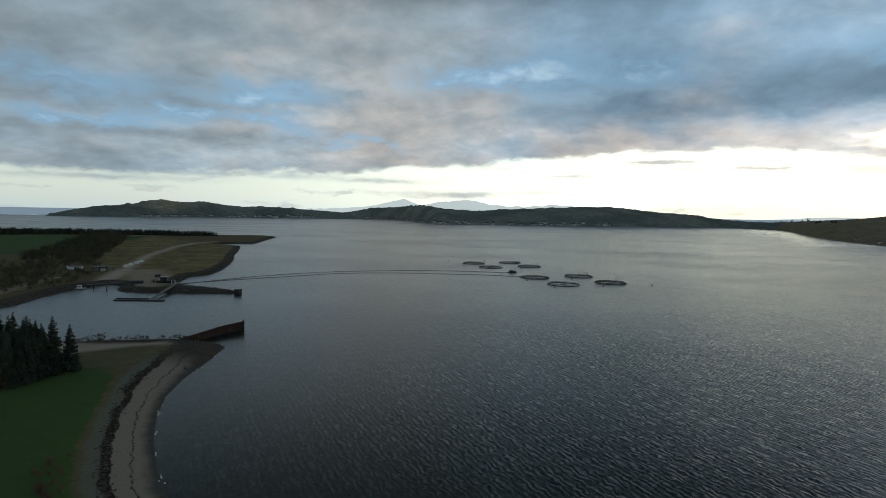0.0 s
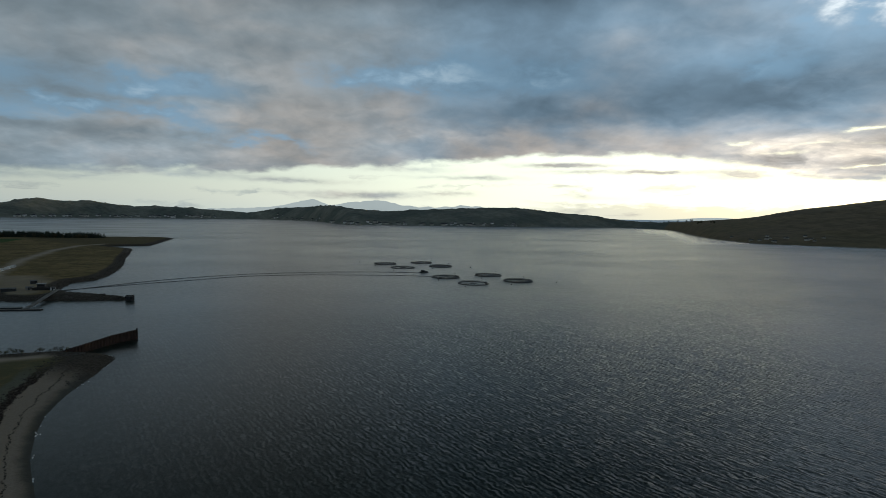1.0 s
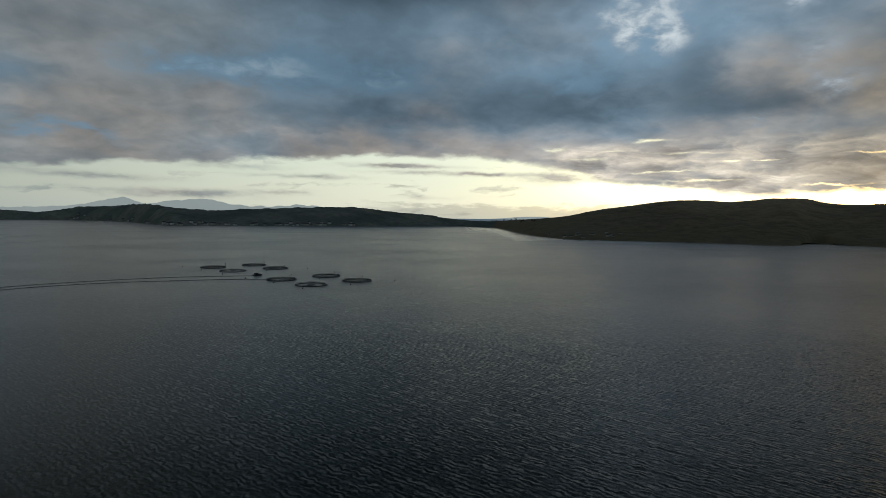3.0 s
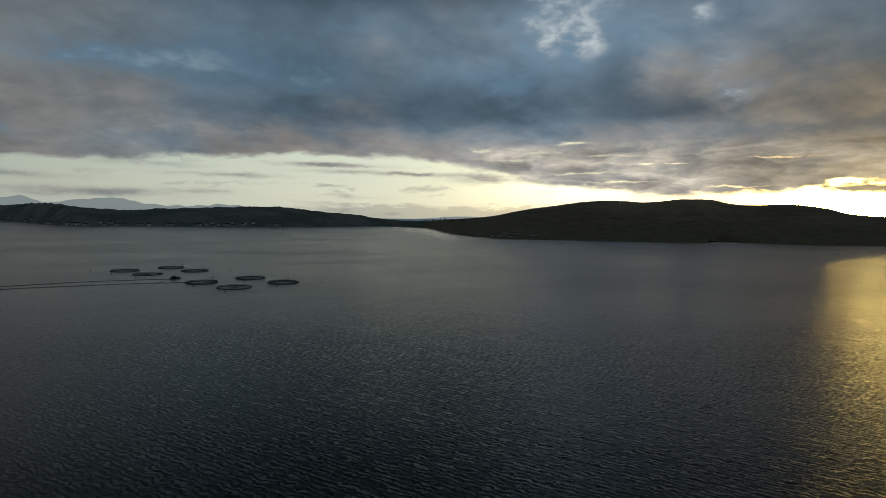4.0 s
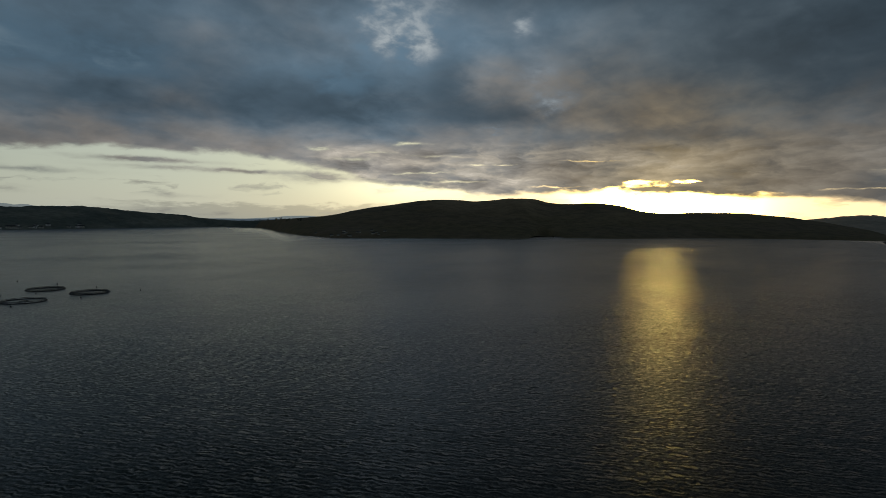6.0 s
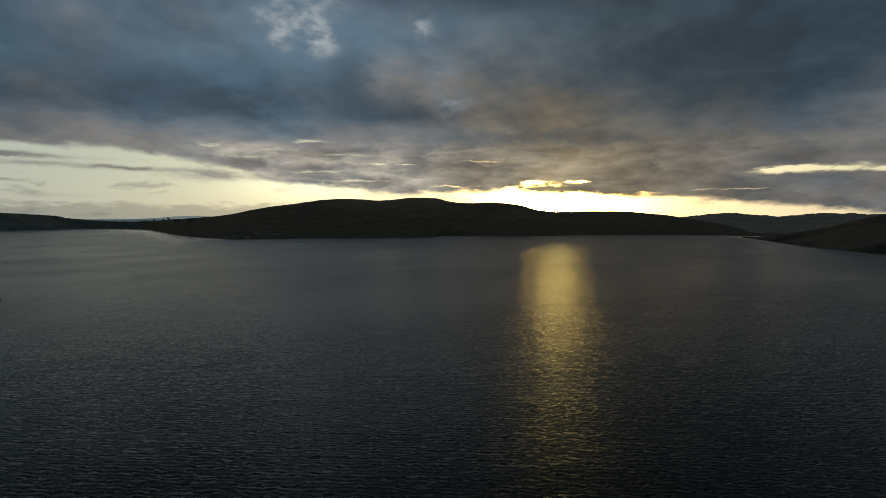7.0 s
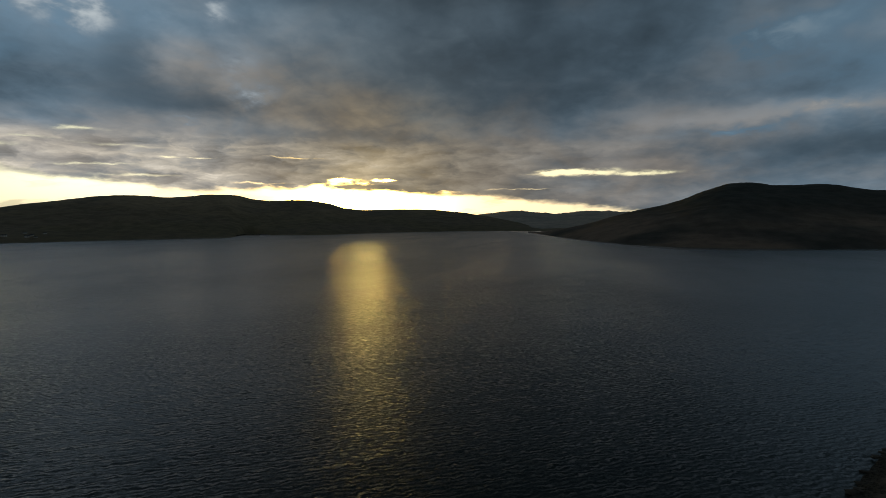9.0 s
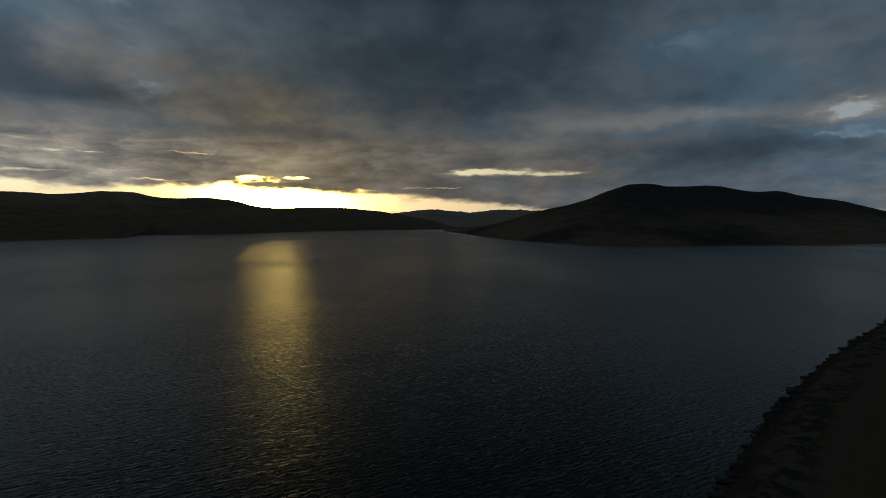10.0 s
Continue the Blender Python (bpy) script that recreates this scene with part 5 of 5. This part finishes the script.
        plant("scrub_bush", SHRUBS, -147 + 34 * f + rnd.uniform(-1, 1), 184.5 + 17 * f + rnd.uniform(-0.5, 3.0), rnd.uniform(0.2, 0.6), "small dark bush on the harbour bank", "bush", "harbour bank bushes")
    for i in range(24):
        f = rnd.random()
        plant("bramble_bush", BRAMBLES, -71 - 12 * f + rnd.gauss(0, 1.2), 84 + 15 * f + rnd.gauss(0, 1.6), rnd.uniform(0.18, 0.5),
              "withered reddish bramble in the pasture", "bush", "pasture brambles")
    # trees on the neck of land
    for i in range(26):
        a = 24.5 + 8.0 * rnd.random()
        r = curve_at(MAIN_SHORE, np.array([a]))[0] if a > 27.8 else 3560.0
        r = min(r + 330 + 120 * rnd.random(), 4200)
        sa, ca = math.sin(radians(a)), math.cos(radians(a))
        plant("broadleaf_tree", BROADS, r * sa, r * ca, rnd.uniform(1.0, 1.9), "far tree standing on the low neck of land", "tree", "trees on the neck", far_height(r * sa, r * ca))


plantings()
plant_rest()


# ---- village houses along the far shore ----
def house(m, label, w=11.0, wall=None):
    h = thing("house", label, "house", "shoreline houses")
    bm = bmesh.new()
    box(bm, -w / 2, w / 2, -3.6, 3.6, -3.0, 5.2)
    body = part("wall", bm, wall or M_WHITE, h)
    bm = bmesh.new()
    a = [bm.verts.new(p) for p in ((-w / 2 - 0.3, -4, 5.0), (w / 2 + 0.3, -4, 5.0), (w / 2 + 0.3, 0, 8.2), (-w / 2 - 0.3, 0, 8.2), (w / 2 + 0.3, 4, 5.0), (-w / 2 - 0.3, 4, 5.0))]
    for f in ((0, 1, 2, 3), (3, 2, 4, 5), (0, 3, 5), (1, 4, 2), (0, 5, 4, 1)):
        bm.faces.new([a[i] for i in f])
    roof = part("roof", bm, M_SLATE, h)
    bm = bmesh.new()
    box(bm, w / 2 - 1.4, w / 2 - 0.4, -0.5, 0.5, 6.5, 9.2)
    part("chimney", bm, M_WALL, roof)
    for x in (-w * 0.3, 0.0, w * 0.3):
        for z in (0.9, 3.3):
            bm = bmesh.new()
            box(bm, x - 0.5, x + 0.5, -3.66, -3.58, z, z + 1.3)
            part("window", bm, M_GLASS, body)
    h.matrix_basis = m
    return h


def village():
    rnd = random.Random(3)
    first = {}

    def put(a, r, k, size=1.0):
        x, y = r * math.sin(radians(a)), r * math.cos(radians(a))
        m = pose(x, y, far_height(x, y), 0, 0, -a + rnd.uniform(-25, 25)) @ Matrix.Scale(rnd.uniform(1.0, 1.6) * size, 4)
        if k in first:
            ob = copy_thing(first[k], m)
            ob.matrix_basis = m
        else:
            first[k] = house(m, ("white rendered house by the far shore", "grey stone house by the far shore")[k], (11.0, 15.0)[k], (M_WHITE, M_WALL)[k])

    for i in range(64):
        a = rnd.uniform(-12, 14)
        r = curve_at(((-15.5, 4800), (-11.5, 4780), (-8.6, 4270), (-4.4, 2850), (-0.9, 2855), (9, 2910), (19.8, 3365)), np.array([a]))[0]
        put(a, min(r + rnd.choice((8, 14, 20, 60)) + rnd.uniform(0, 8), 4890), i % 2)
    for i in range(64):
        a = rnd.uniform(-33, -17)
        r = curve_at(((-39.7, 4300), (-34.8, 4080), (-27, 4500), (-20.6, 4700), (-13.5, 4800)), np.array([a]))[0]
        put(a, min(r + rnd.uniform(8, 26), 4850), 0 if i % 3 else 1)
    for i in range(16):
        a = rnd.uniform(33.5, 41)
        r = curve_at(MAIN_SHORE, np.array([a]))[0]
        put(a, r + rnd.uniform(14, 110), 1, 0.42)


village()
workboat(pose(4560 * math.sin(radians(-20.7)), 4560 * math.cos(radians(-20.7)), 0, 0, 0, 15), 42.0, "white ferry crossing far out on the water", M_WHITE, M_WHITE)


# ---- rocks of the shore ----
def rock_template():
    bm = bmesh.new()
    bmesh.ops.create_icosphere(bm, subdivisions=1, radius=1.0)
    bm.verts.index_update()
    t = [tuple(p.co) for p in bm.verts], [tuple(w.index for w in fc.verts) for fc in bm.faces]
    bm.free()
    return t


ROCK_V, ROCK_F = rock_template()


def rock(v, f, x, y, z, sx, sy, sz, rz, rnd):
    b = len(v)
    c, s = math.cos(rz), math.sin(rz)
    for q in ROCK_V:
        w = rnd.uniform(0.75, 1.15)
        px, py = q[0] * w * sx, q[1] * w * sy
        v.append((x + px * c - py * s, y + px * s + py * c, z + q[2] * w * sz))
    f += [tuple(b + i for i in t) for t in ROCK_F]


def shore_rocks():
    rnd = random.Random(21)
    # boulders along the weed line and the rocky toe of the jetty
    v, f = [], []
    path = BEACH[44:]
    for _ in range(1700):
        i = rnd.randrange(len(path) - 1)
        t = rnd.random()
        x = path[i][0] + (path[i + 1][0] - path[i][0]) * t
        y = path[i][1] + (path[i + 1][1] - path[i][1]) * t
        dx, dy = path[i + 1][0] - path[i][0], path[i + 1][1] - path[i][1]
        ln = math.hypot(dx, dy)
        off = rnd.gauss(9.2, 0.8) * float(beach_spread(np.array(x), np.array(y))) if rnd.random() < 0.75 or y < 165 else rnd.uniform(-1, 5)
        x, y = x - dy / ln * off, y + dx / ln * off
        s = rnd.uniform(0.10, 0.34)
        rock(v, f, x, y, land_z(x, y) + s * 0.1, s * rnd.uniform(0.8, 1.6), s, s * 0.6, rnd.uniform(0, 3.1), rnd)
    tagged(obj("beach_stones", v, f, M_ROCK), "dark weedy stones strewn along the top of the beach", "stones", kind="stuff")
    # scraps of foam at the water's edge
    v, f = [], []
    for _ in range(110):
        i = rnd.randrange(len(path) - 1)
        dx, dy = path[i + 1][0] - path[i][0], path[i + 1][1] - path[i][1]
        ln, t = math.hypot(dx, dy), rnd.random()
        if fbm(path[i][0], path[i][1], 9.0, 2, 4.0) < -0.05:
            continue
        off = rnd.gauss(-0.15, 0.25)
        x, y = path[i][0] + dx * t - dy / ln * off, path[i][1] + dy * t + dx / ln * off
        s = rnd.uniform(0.08, 0.22)
        rock(v, f, x, y, 0.03, s * rnd.uniform(1.5, 4.0), s, 0.04, math.atan2(dy, dx), rnd)
    tagged(obj("shore_foam", v, f, M_WHITE), "white scraps of foam along the edge of the beach", "foam", kind="stuff")
    # ledges that run out into the loch
    v, f = [], []
    side = BEACH[16:40]
    for _ in range(640):
        i = rnd.randrange(len(side) - 1)
        t = rnd.random()
        x = side[i][0] + (side[i + 1][0] - side[i][0]) * t + rnd.gauss(0, 2.2)
        y = side[i][1] + (side[i + 1][1] - side[i][1]) * t + rnd.gauss(0, 2.2)
        ln = rnd.uniform(0.8, 3.2)
        rock(v, f, x - 2.4, y - 3.2, rnd.uniform(-0.1, 0.6), ln, rnd.uniform(0.25, 0.7), rnd.uniform(0.3, 0.9), radians(65 + rnd.uniform(-10, 10)), rnd)
    rim = HARBOUR[7:] + POINT[:19]
    for _ in range(1300):
        i = rnd.randrange(len(rim) - 1)
        t = rnd.random()
        dx, dy = rim[i + 1][0] - rim[i][0], rim[i + 1][1] - rim[i][1]
        ln = math.hypot(dx, dy)
        off = rnd.uniform(-1.5, 6.0)
        x, y = rim[i][0] + dx * t - dy / ln * off, rim[i][1] + dy * t + dx / ln * off
        s = rnd.uniform(0.25, 0.8)
        rock(v, f, x, y, land_z(x, y) + s * 0.15, s * rnd.uniform(0.8, 1.6), s, s * 0.7, rnd.uniform(0, 3.1), rnd)
    tagged(obj("rock_ledges", v, f, M_ROCK), "dark broken rock ledges running out into the water", "rocks", kind="stuff")


shore_rocks()
